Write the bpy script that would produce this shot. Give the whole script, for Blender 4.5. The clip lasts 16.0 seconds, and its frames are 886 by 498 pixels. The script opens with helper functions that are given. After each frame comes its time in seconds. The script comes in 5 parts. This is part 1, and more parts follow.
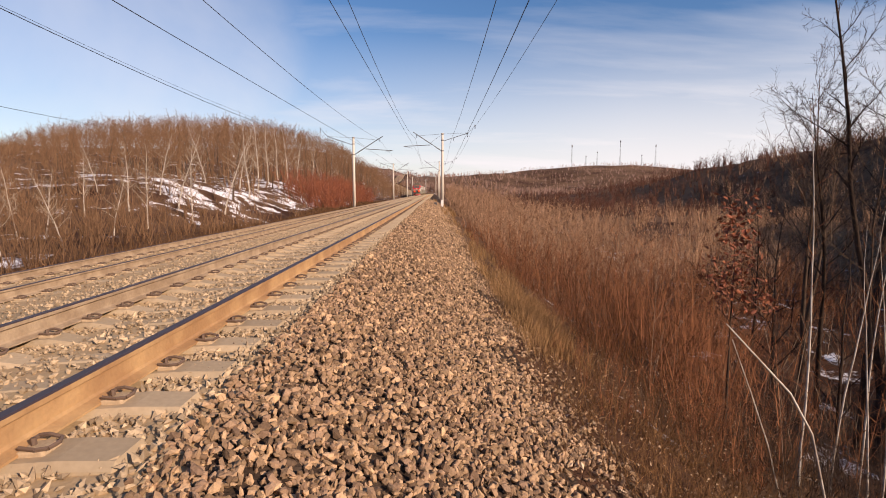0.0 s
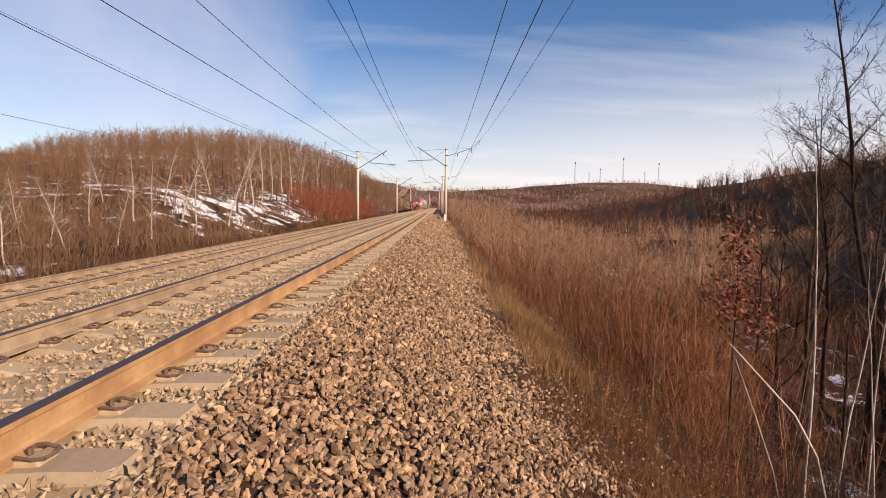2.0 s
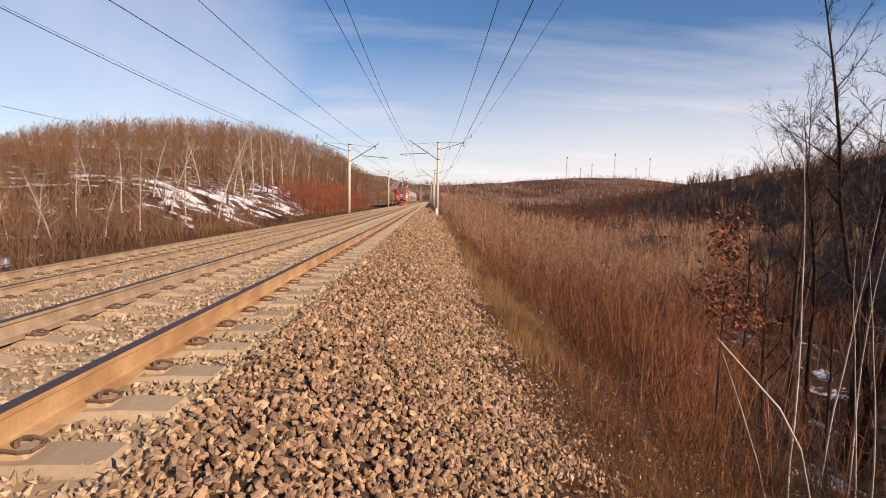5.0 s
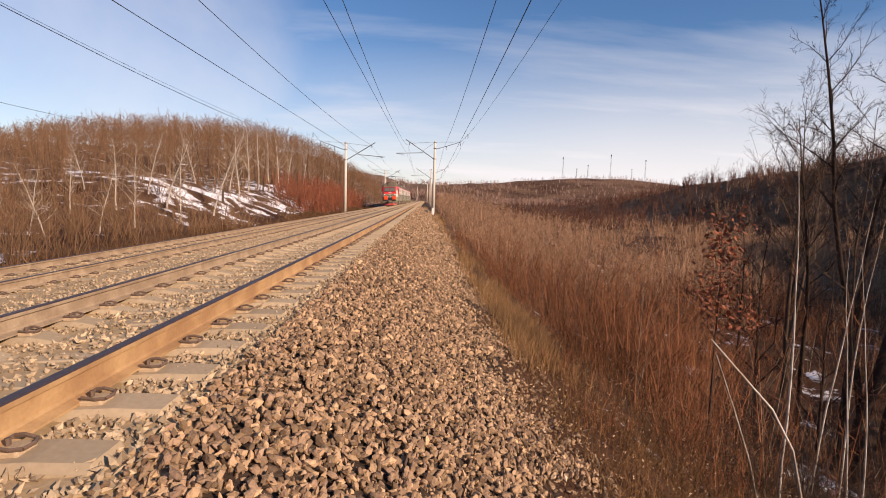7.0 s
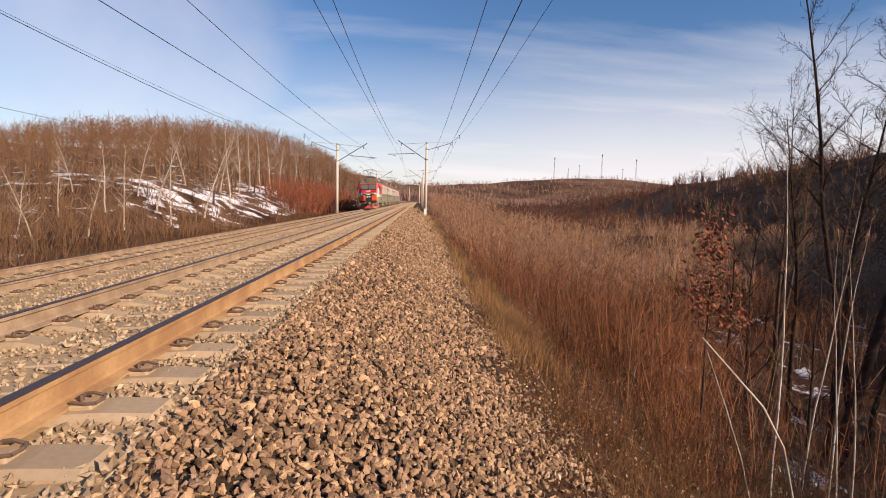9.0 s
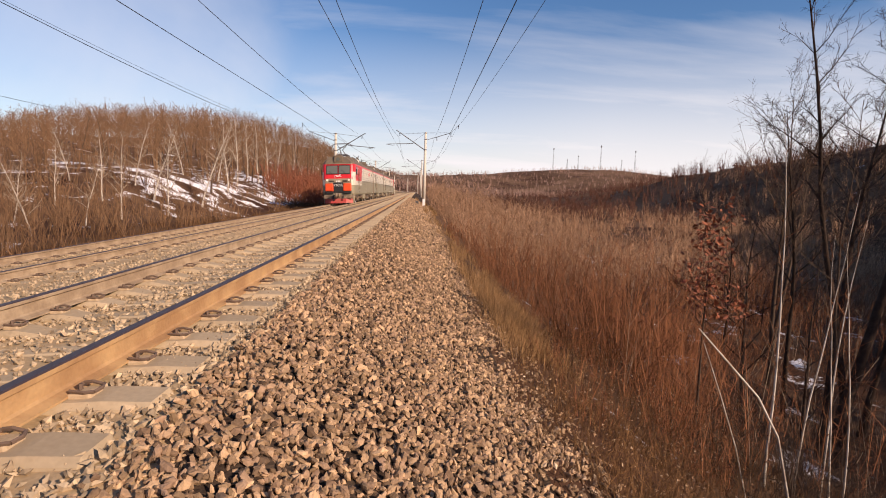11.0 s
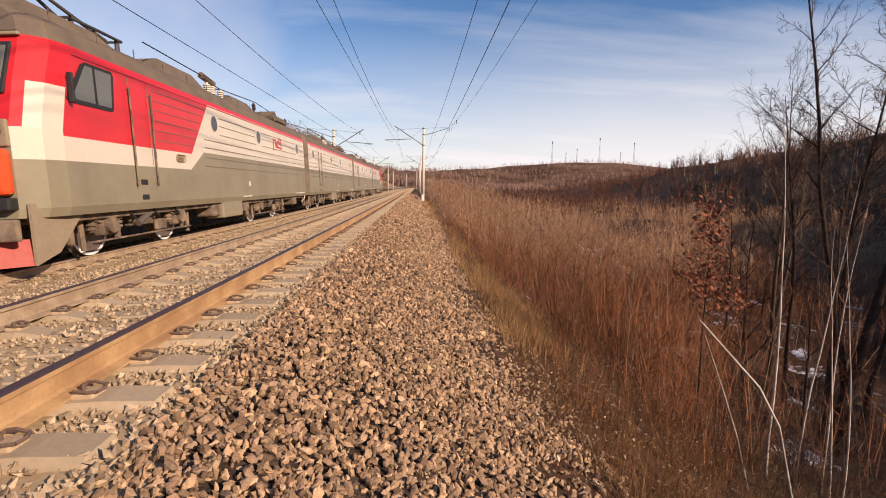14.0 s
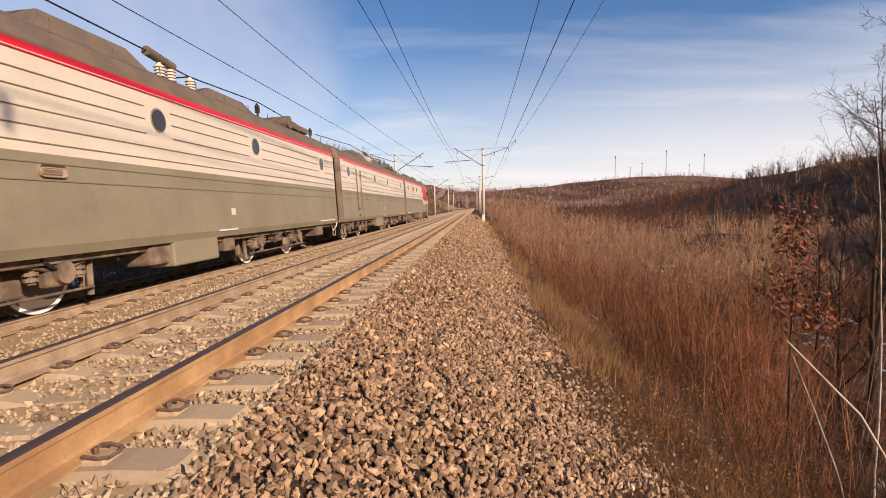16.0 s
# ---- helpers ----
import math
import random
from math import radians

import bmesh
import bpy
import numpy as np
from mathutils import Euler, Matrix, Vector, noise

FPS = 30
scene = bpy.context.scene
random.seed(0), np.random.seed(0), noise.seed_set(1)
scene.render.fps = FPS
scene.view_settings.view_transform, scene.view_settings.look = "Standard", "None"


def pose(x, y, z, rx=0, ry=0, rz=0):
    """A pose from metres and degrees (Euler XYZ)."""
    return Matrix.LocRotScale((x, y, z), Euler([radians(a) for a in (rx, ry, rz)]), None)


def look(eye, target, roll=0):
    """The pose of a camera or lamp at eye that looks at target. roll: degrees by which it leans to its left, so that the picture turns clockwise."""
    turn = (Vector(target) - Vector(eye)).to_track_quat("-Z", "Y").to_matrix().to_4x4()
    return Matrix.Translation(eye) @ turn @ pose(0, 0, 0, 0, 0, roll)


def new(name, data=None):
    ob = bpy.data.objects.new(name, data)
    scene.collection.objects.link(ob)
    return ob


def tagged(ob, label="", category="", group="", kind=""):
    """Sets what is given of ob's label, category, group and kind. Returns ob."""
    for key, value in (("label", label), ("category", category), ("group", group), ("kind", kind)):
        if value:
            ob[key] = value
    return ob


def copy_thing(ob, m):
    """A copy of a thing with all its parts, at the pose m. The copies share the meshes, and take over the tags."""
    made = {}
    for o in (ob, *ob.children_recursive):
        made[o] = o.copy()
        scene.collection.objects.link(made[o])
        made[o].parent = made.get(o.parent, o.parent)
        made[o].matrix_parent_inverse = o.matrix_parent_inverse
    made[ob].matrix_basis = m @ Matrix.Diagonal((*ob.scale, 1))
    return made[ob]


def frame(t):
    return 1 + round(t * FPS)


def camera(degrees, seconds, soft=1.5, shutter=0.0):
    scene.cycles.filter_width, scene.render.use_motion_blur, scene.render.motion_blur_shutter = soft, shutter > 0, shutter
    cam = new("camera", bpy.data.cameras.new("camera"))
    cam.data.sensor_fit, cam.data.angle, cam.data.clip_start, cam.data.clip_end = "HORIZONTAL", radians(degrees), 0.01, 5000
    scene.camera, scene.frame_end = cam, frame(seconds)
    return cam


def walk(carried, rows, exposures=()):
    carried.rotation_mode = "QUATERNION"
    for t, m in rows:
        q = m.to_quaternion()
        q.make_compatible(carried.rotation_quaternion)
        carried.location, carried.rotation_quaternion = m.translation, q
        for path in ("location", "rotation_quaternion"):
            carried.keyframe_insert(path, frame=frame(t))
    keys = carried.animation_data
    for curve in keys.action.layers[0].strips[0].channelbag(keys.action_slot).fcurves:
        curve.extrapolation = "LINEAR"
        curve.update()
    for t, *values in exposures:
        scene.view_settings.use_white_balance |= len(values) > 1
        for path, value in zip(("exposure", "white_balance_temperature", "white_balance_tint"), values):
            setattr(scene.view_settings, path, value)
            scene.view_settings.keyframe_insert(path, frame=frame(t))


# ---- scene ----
cam = camera(82.2, 16.0, soft=1.0)
EYE = (0, 0, 0.951)
TURNS = [
    (0.0, -6.46, -0.18, -1.19),
    (0.5, -5.09, -0.44, -0.62),
    (1.0, -4.85, -0.78, -0.48),
    (1.5, -4.49, -1.29, -0.82),
    (2.0, -4.83, -1.00, -0.84),
    (2.5, -5.25, -0.88, -0.65),
    (3.0, -5.19, -0.80, -0.93),
    (3.5, -4.98, -1.17, -1.13),
    (4.0, -5.20, -1.34, -1.39),
    (6.5, -5.58, -1.69, -2.10),
    (7.0, -5.54, -1.95, -2.19),
    (7.5, -5.58, -2.24, -2.41),
    (8.0, -5.27, -1.74, -2.65),
    (8.5, -5.27, -1.55, -3.27),
    (9.0, -5.44, -1.65, -3.07),
    (11.5, -6.82, -1.94, -3.24),
    (12.0, -7.12, -2.09, -3.07),
    (12.5, -7.24, -1.80, -3.22),
    (13.0, -7.18, -1.49, -3.55),
    (13.5, -6.87, -1.17, -4.16),
    (14.0, -7.04, -1.05, -3.34),
    (14.5, -6.78, -0.60, -3.29),
    (15.0, -6.58, -0.49, -3.12),
    (15.5, -5.94, 0.08, -1.44),
    (16.0, -4.76, 0.88, 3.42),
]
# one fixed stand, a hand that turns
walk(cam, [(t, pose(*EYE, 90 + p, r, y)) for t, p, r, y in TURNS], exposures=[(0.0, 0.29, 6800, 24), (16.0, 0.29, 6800, 24)])

# ---- world and sun ----
SUN_TO = Vector((0.67, -0.60, 0.43)).normalized()
sun_data = bpy.data.lights.new("sun", "SUN")
sun_data.energy, sun_data.angle, sun_data.color = 5.0, radians(0.6), (1.0, 0.83, 0.62)
sun = new("sun", sun_data)
sun.matrix_world = look((0, 0, 60), (0 - SUN_TO.x * 10, -SUN_TO.y * 10, 60 - SUN_TO.z * 10))

world = bpy.data.worlds.new("world")
scene.world = world
world.use_nodes = True
wn = world.node_tree
wn.nodes.clear()


def wnode(kind, **kw):
    n = wn.nodes.new(kind)
    for k, v in kw.items():
        n.inputs[k].default_value = v
    return n


w_out = wnode("ShaderNodeOutputWorld")
w_bg = wnode("ShaderNodeBackground", Strength=0.086)
w_sky = wnode("ShaderNodeTexSky")
w_sky.sky_type, w_sky.sun_disc = "NISHITA", False
w_sky.sun_elevation = math.asin(SUN_TO.z)
w_sky.sun_rotation = math.atan2(SUN_TO.x, SUN_TO.y)
w_sky.air_density, w_sky.dust_density, w_sky.ozone_density = 1.0, 0.4, 3.0
w_tc = wnode("ShaderNodeTexCoord")
w_sep = wnode("ShaderNodeSeparateXYZ")
wn.links.new(w_tc.outputs["Generated"], w_sep.inputs[0])
# thin high cloud: streaks on a flat layer overhead, whiter towards the horizon
w_add = wn.nodes.new("ShaderNodeMath")
w_add.operation = "MAXIMUM"
w_add.inputs[1].default_value = 0.0
wn.links.new(w_sep.outputs["Z"], w_add.inputs[0])
w_lift = wn.nodes.new("ShaderNodeMath")
w_lift.operation = "ADD"
w_lift.inputs[1].default_value = 0.16
wn.links.new(w_add.outputs[0], w_lift.inputs[0])
w_px = wn.nodes.new("ShaderNodeMath")
w_px.operation = "DIVIDE"
wn.links.new(w_sep.outputs["X"], w_px.inputs[0])
wn.links.new(w_lift.outputs[0], w_px.inputs[1])
w_py = wn.nodes.new("ShaderNodeMath")
w_py.operation = "DIVIDE"
wn.links.new(w_sep.outputs["Y"], w_py.inputs[0])
wn.links.new(w_lift.outputs[0], w_py.inputs[1])
w_comb = wnode("ShaderNodeCombineXYZ")
wn.links.new(w_px.outputs[0], w_comb.inputs[0])
wn.links.new(w_py.outputs[0], w_comb.inputs[1])
w_map = wn.nodes.new("ShaderNodeMapping")
w_map.inputs["Rotation"].default_value = (0, 0, radians(28))
w_map.inputs["Scale"].default_value = (0.55, 1.5, 1)
w_map.inputs["Location"].default_value = (3.3, 1.7, 0)
wn.links.new(w_comb.outputs[0], w_map.inputs[0])
w_noise = wnode("ShaderNodeTexNoise", Scale=1.0, Detail=7.0, Roughness=0.55, Distortion=0.35)
wn.links.new(w_map.outputs[0], w_noise.inputs["Vector"])
w_ramp = wn.nodes.new("ShaderNodeValToRGB")
w_ramp.color_ramp.elements[0].position, w_ramp.color_ramp.elements[0].color = 0.50, (0, 0, 0, 1)
w_ramp.color_ramp.elements[1].position, w_ramp.color_ramp.elements[1].color = 0.80, (1, 1, 1, 1)
wn.links.new(w_noise.outputs["Fac"], w_ramp.inputs[0])
w_hor = wn.nodes.new("ShaderNodeMapRange")
w_hor.inputs[1].default_value, w_hor.inputs[2].default_value = 0.29, 0.03
w_hor.inputs[3].default_value, w_hor.inputs[4].default_value = 0.0, 0.80
wn.links.new(w_sep.outputs["Z"], w_hor.inputs[0])
w_sum = wn.nodes.new("ShaderNodeMath")
w_sum.operation, w_sum.use_clamp = "ADD", True
w_mulc = wn.nodes.new("ShaderNodeMath")
w_mulc.operation = "MULTIPLY"
w_mulc.inputs[1].default_value = 0.45
wn.links.new(w_ramp.outputs[0], w_mulc.inputs[0])
# a bank of cloud over the wooded hill, and haze deepest down the valley
w_dot = wn.nodes.new("ShaderNodeVectorMath")
w_dot.operation = "DOT_PRODUCT"
w_dot.inputs[1].default_value = Vector((-0.60, 0.76, 0.38)).normalized()
wn.links.new(w_tc.outputs["Generated"], w_dot.inputs[0])
w_n2 = wnode("ShaderNodeTexNoise", Scale=2.6, Detail=6.0, Roughness=0.5, Distortion=0.2)
wn.links.new(w_tc.outputs["Generated"], w_n2.inputs["Vector"])
w_bend = wn.nodes.new("ShaderNodeMath")
w_bend.operation = "MULTIPLY_ADD"
w_bend.inputs[1].default_value = 0.22
wn.links.new(w_n2.outputs["Fac"], w_bend.inputs[0])
wn.links.new(w_dot.outputs["Value"], w_bend.inputs[2])
w_bank = wn.nodes.new("ShaderNodeMapRange")
w_bank.interpolation_type = "SMOOTHSTEP"
w_bank.inputs[1].default_value, w_bank.inputs[2].default_value = 1.025, 1.12
w_bank.inputs[3].default_value, w_bank.inputs[4].default_value = 0.0, 0.40
wn.links.new(w_bend.outputs[0], w_bank.inputs[0])
w_side = wn.nodes.new("ShaderNodeMapRange")
w_side.inputs[1].default_value, w_side.inputs[2].default_value = -0.5, 0.35
w_side.inputs[3].default_value, w_side.inputs[4].default_value = 0.22, 1.25
wn.links.new(w_sep.outputs["X"], w_side.inputs[0])
w_hs = wn.nodes.new("ShaderNodeMath")
w_hs.operation = "MULTIPLY"
wn.links.new(w_hor.outputs[0], w_hs.inputs[0])
wn.links.new(w_side.outputs[0], w_hs.inputs[1])
w_cl = wn.nodes.new("ShaderNodeMath")
w_cl.operation = "MAXIMUM"
wn.links.new(w_mulc.outputs[0], w_cl.inputs[0])
wn.links.new(w_bank.outputs[0], w_cl.inputs[1])
wn.links.new(w_cl.outputs[0], w_sum.inputs[0])
wn.links.new(w_hs.outputs[0], w_sum.inputs[1])
w_mix = wn.nodes.new("ShaderNodeMixRGB")
w_mix.inputs[2].default_value = (8.6, 9.0, 8.9, 1)
wn.links.new(w_sum.outputs[0], w_mix.inputs[0])
w_sat = wnode("ShaderNodeHueSaturation", Saturation=1.22, Value=1.15)
wn.links.new(w_sky.outputs[0], w_sat.inputs["Color"])
wn.links.new(w_sat.outputs[0], w_mix.inputs[1])
wn.links.new(w_mix.outputs[0], w_bg.inputs["Color"])
wn.links.new(w_bg.outputs[0], w_out.inputs["Surface"])

# ---- materials ----


def material(name, color, rough=0.8, metal=0.0, vary=0.25, size=3.0, fine=40.0, bump=0.0, tint=None, island=0.0, obj=0.0, spec=0.5):
    """A principled material: colour varied at two scales, by piece and by object, with fine relief."""
    m = bpy.data.materials.new(name)
    m.use_nodes = True
    nt = m.node_tree
    b = nt.nodes["Principled BSDF"]
    b.inputs["Roughness"].default_value, b.inputs["Metallic"].default_value = rough, metal
    b.inputs["Specular IOR Level"].default_value = spec if rough < 0.9 else 0.06
    tc = nt.nodes.new("ShaderNodeTexCoord")

    def tex(scale, detail):
        n = nt.nodes.new("ShaderNodeTexNoise")
        n.inputs["Scale"].default_value, n.inputs["Detail"].default_value = scale, detail
        nt.links.new(tc.outputs["Object"], n.inputs["Vector"])
        return n

    def math_node(op, a, c):
        n = nt.nodes.new("ShaderNodeMath")
        n.operation = op
        for i, v in enumerate((a, c)):
            if isinstance(v, (int, float)):
                n.inputs[i].default_value = v
            else:
                nt.links.new(v, n.inputs[i])
        return n.outputs[0]

    big, small = tex(size, 4.0), tex(fine, 3.0)
    val = math_node("ADD", math_node("MULTIPLY", big.outputs["Fac"], 0.6), math_node("MULTIPLY", small.outputs["Fac"], 0.4))
    fac = math_node("ADD", math_node("MULTIPLY", math_node("SUBTRACT", val, 0.5), vary * 4), 1.0)
    if island:
        g = nt.nodes.new("ShaderNodeNewGeometry")
        fac = math_node("MULTIPLY", fac, math_node("ADD", math_node("MULTIPLY", g.outputs["Random Per Island"], island * 2), 1 - island))
    if obj:
        o = nt.nodes.new("ShaderNodeObjectInfo")
        fac = math_node("MULTIPLY", fac, math_node("ADD", math_node("MULTIPLY", o.outputs["Random"], obj * 2), 1 - obj))
    base = nt.nodes.new("ShaderNodeMixRGB")
    base.inputs[1].default_value = (*color, 1)
    base.inputs[2].default_value = (*(tint or color), 1)
    if island and tint:
        g2 = nt.nodes.new("ShaderNodeNewGeometry")
        wob = math_node("FRACT", math_node("MULTIPLY", g2.outputs["Random Per Island"], 17.31), 0)
        nt.links.new(wob, base.inputs[0])
    else:
        sharp = nt.nodes.new("ShaderNodeMapRange")
        sharp.inputs[1].default_value, sharp.inputs[2].default_value = 0.42, 0.62
        nt.links.new(big.outputs["Fac"], sharp.inputs[0])
        nt.links.new(sharp.outputs[0], base.inputs[0])
    mul = nt.nodes.new("ShaderNodeVectorMath")
    mul.operation = "SCALE"
    nt.links.new(base.outputs[0], mul.inputs[0])
    nt.links.new(fac, mul.inputs["Scale"])
    nt.links.new(mul.outputs[0], b.inputs["Base Color"])
    if bump:
        bn = nt.nodes.new("ShaderNodeBump")
        bn.inputs["Strength"].default_value, bn.inputs["Distance"].default_value = bump, 0.02
        nt.links.new(small.outputs["Fac"], bn.inputs["Height"])
        nt.links.new(bn.outputs[0], b.inputs["Normal"])
    return m


M_STONE = material("crushed_stone", (0.238, 0.155, 0.102), 0.9, vary=0.3, size=20, fine=90, bump=0.4, tint=(0.43, 0.288, 0.168), island=0.5)
# bed coloured near black, to deepen the shade in the gaps between stones
M_BED_SHADE = material("ballast_bed_gap_shade", (0.05, 0.034, 0.025), 0.95, vary=0.35, size=5, fine=30, bump=1.0, tint=(0.07, 0.05, 0.036))
M_SAND = material("dusty_ballast", (0.47, 0.34, 0.195), 0.95, vary=0.3, size=3, fine=35, bump=0.2, tint=(0.39, 0.28, 0.165))
M_CONC = material("sleeper_concrete", (0.45, 0.35, 0.23), 0.9, vary=0.2, size=6, fine=30, bump=0.08, obj=0.1, tint=(0.39, 0.30, 0.195))
M_RUST = material("rail_rust", (0.36, 0.205, 0.092), 0.75, vary=0.22, size=3, fine=40, bump=0.2, tint=(0.43, 0.27, 0.125))
M_HEAD = material("rail_head_steel", (0.055, 0.040, 0.045), 0.5, 0.0, vary=0.1, size=8, fine=60, spec=0.22)
M_CLIP = material("clip_steel", (0.13, 0.085, 0.06), 0.7, vary=0.2, size=20, fine=60)
M_POST = material("post_concrete", (0.62, 0.56, 0.47), 0.9, vary=0.12, size=2, fine=25, bump=0.2)
M_STEEL = material("dark_steel", (0.10, 0.09, 0.085), 0.6, 0.3, vary=0.2)
M_WIRE = material("wire", (0.03, 0.028, 0.03), 0.6, 0.4, vary=0.05)
M_INSUL = material("insulator", (0.05, 0.035, 0.035), 0.25, vary=0.05)
M_BARK = material("grey_bark", (0.105, 0.07, 0.05), 0.95, vary=0.3, size=4, fine=30, bump=0.4, obj=0.2, tint=(0.07, 0.05, 0.036))
M_BIRCH = material("birch_bark", (0.62, 0.56, 0.47), 0.85, vary=0.25, size=5, fine=18, bump=0.2, tint=(0.30, 0.24, 0.19))
M_TWIG = material("twigs", (0.165, 0.092, 0.052), 0.95, vary=0.15, size=0.2, fine=2, island=0.35, tint=(0.235, 0.14, 0.078))
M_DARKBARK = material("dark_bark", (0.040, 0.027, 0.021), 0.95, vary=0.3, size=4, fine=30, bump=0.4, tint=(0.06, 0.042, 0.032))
# darker woods colour, with the shade of the valley side put into it
M_VALLEY_SHADE = material("valley_thicket_shade", (0.08, 0.037, 0.026), 0.95, vary=0.3, size=0.02, fine=0.3, island=0.35, tint=(0.125, 0.062, 0.043))
M_BRUSH = material("red_brush", (0.125, 0.052, 0.028), 0.95, vary=0.35, size=0.35, fine=2, island=0.6, tint=(0.26, 0.115, 0.055))
M_TANBRUSH = material("tan_brush", (0.22, 0.122, 0.073), 0.95, vary=0.3, size=0.08, fine=1.0, island=0.45, tint=(0.39, 0.245, 0.152))
M_GRASS = material("dry_grass", (0.36, 0.215, 0.10), 0.95, vary=0.25, size=0.6, fine=4, island=0.35, tint=(0.25, 0.14, 0.065))
M_TAWNY = material("tawny_grass", (0.33, 0.18, 0.075), 0.95, vary=0.25, size=0.6, fine=4, island=0.4, tint=(0.15, 0.075, 0.035))
M_LEAF = material("dead_oak_leaf", (0.19, 0.052, 0.024), 0.8, vary=0.2, size=2, fine=10, island=0.4, tint=(0.27, 0.09, 0.036))
M_SANDSTONE = material("dusty_stone", (0.33, 0.25, 0.165), 0.95, vary=0.25, size=20, fine=80, island=0.4, tint=(0.44, 0.335, 0.215))
M_WEED = material("withered_weed", (0.075, 0.039, 0.021), 0.95, vary=0.25, size=0.6, fine=4, island=0.4, tint=(0.175, 0.095, 0.044))
M_PALETWIG = material("pale_twigs", (0.21, 0.15, 0.105), 0.95, vary=0.15, size=0.5, fine=4, island=0.3, tint=(0.29, 0.215, 0.15))
M_RAILDUST = material("dusty_rail", (0.30, 0.215, 0.135), 0.85, vary=0.2, size=5, fine=40, bump=0.2, tint=(0.36, 0.27, 0.175))
M_DRYLEAF = material("fallen_leaf", (0.30, 0.17, 0.085), 0.8, vary=0.2, size=2, fine=10, island=0.5, tint=(0.55, 0.42, 0.28))
M_BIRCHTWIG = material("birch_limbs", (0.46, 0.39, 0.30), 0.9, vary=0.15, size=0.5, fine=4, island=0.3, tint=(0.33, 0.26, 0.19))
# greyer and paler than nearer woods: distance haze is mixed into this colour
M_WOODS_HAZE = material("far_woods_haze", (0.25, 0.15, 0.118), 0.95, vary=0.3, size=0.012, fine=0.1, island=0.35, tint=(0.36, 0.245, 0.195))


def ground_material():
    m = material("hill_ground", (0.060, 0.028, 0.017), 0.95, vary=0.3, size=0.35, fine=6, bump=0.6, tint=(0.115, 0.068, 0.04))
    nt = m.node_tree
    b = nt.nodes["Principled BSDF"]
    old = b.inputs["Base Color"].links[0].from_socket
    tc = nt.nodes.new("ShaderNodeTexCoord")
    n = nt.nodes.new("ShaderNodeTexNoise")
    n.inputs["Scale"].default_value, n.inputs["Detail"].default_value, n.inputs["Roughness"].default_value = 0.45, 9, 0.72
    nt.links.new(tc.outputs["Object"], n.inputs["Vector"])
    at = nt.nodes.new("ShaderNodeAttribute")
    at.attribute_name = "snow"
    sh = nt.nodes.new("ShaderNodeMath")
    sh.operation = "MULTIPLY_ADD"
    sh.inputs[1].default_value = 0.16
    nt.links.new(at.outputs["Fac"], sh.inputs[0])
    nt.links.new(n.outputs["Fac"], sh.inputs[2])
    mm = nt.nodes.new("ShaderNodeValToRGB")
    mm.color_ramp.elements[0].position, mm.color_ramp.elements[1].position = 0.655, 0.70
    nt.links.new(sh.outputs[0], mm.inputs[0])
    mx = nt.nodes.new("ShaderNodeMixRGB")
    mx.inputs[2].default_value = (0.80, 0.80, 0.82, 1)
    nt.links.new(mm.outputs[0], mx.inputs[0])
    wide = nt.nodes.new("ShaderNodeTexNoise")
    wide.inputs["Scale"].default_value, wide.inputs["Detail"].default_value, wide.inputs["Roughness"].default_value = 0.02, 7, 0.65
    nt.links.new(tc.outputs["Object"], wide.inputs["Vector"])
    wr = nt.nodes.new("ShaderNodeValToRGB")
    wr.color_ramp.elements[0].position, wr.color_ramp.elements[1].position = 0.42, 0.62
    wr.color_ramp.elements[1].color = (0.85, 0.85, 0.85, 1)
    nt.links.new(wide.outputs["Fac"], wr.inputs[0])
    dry = nt.nodes.new("ShaderNodeMixRGB")
    dry.inputs[2].default_value = (0.19, 0.115, 0.07, 1)
    nt.links.new(wr.outputs[0], dry.inputs[0])
    nt.links.new(old, dry.inputs[1])
    nt.links.new(dry.outputs[0], mx.inputs[1])
    nt.links.new(mx.outputs[0], b.inputs["Base Color"])
    return m


M_GROUND = ground_material()

# ---- mesh helpers ----


def mesh_np(name, V, F, mats, smooth=False, index=None):
    """A mesh from arrays: V (n, 3), F (m, k)."""
    V, F = np.asarray(V, np.float32), np.asarray(F, np.int32)
    me = bpy.data.meshes.new(name)
    me.vertices.add(len(V))
    me.vertices.foreach_set("co", V.ravel())
    me.loops.add(F.size)
    me.loops.foreach_set("vertex_index", F.ravel())
    me.polygons.add(len(F))
    me.polygons.foreach_set("loop_start", np.arange(len(F), dtype=np.int32) * F.shape[1])
    if index is not None:
        me.polygons.foreach_set("material_index", np.asarray(index, np.int32))
    me.polygons.foreach_set("use_smooth", np.full(len(F), smooth))
    for m in mats if isinstance(mats, (list, tuple)) else [mats]:
        me.materials.append(m)
    me.update(calc_edges=True)
    return me


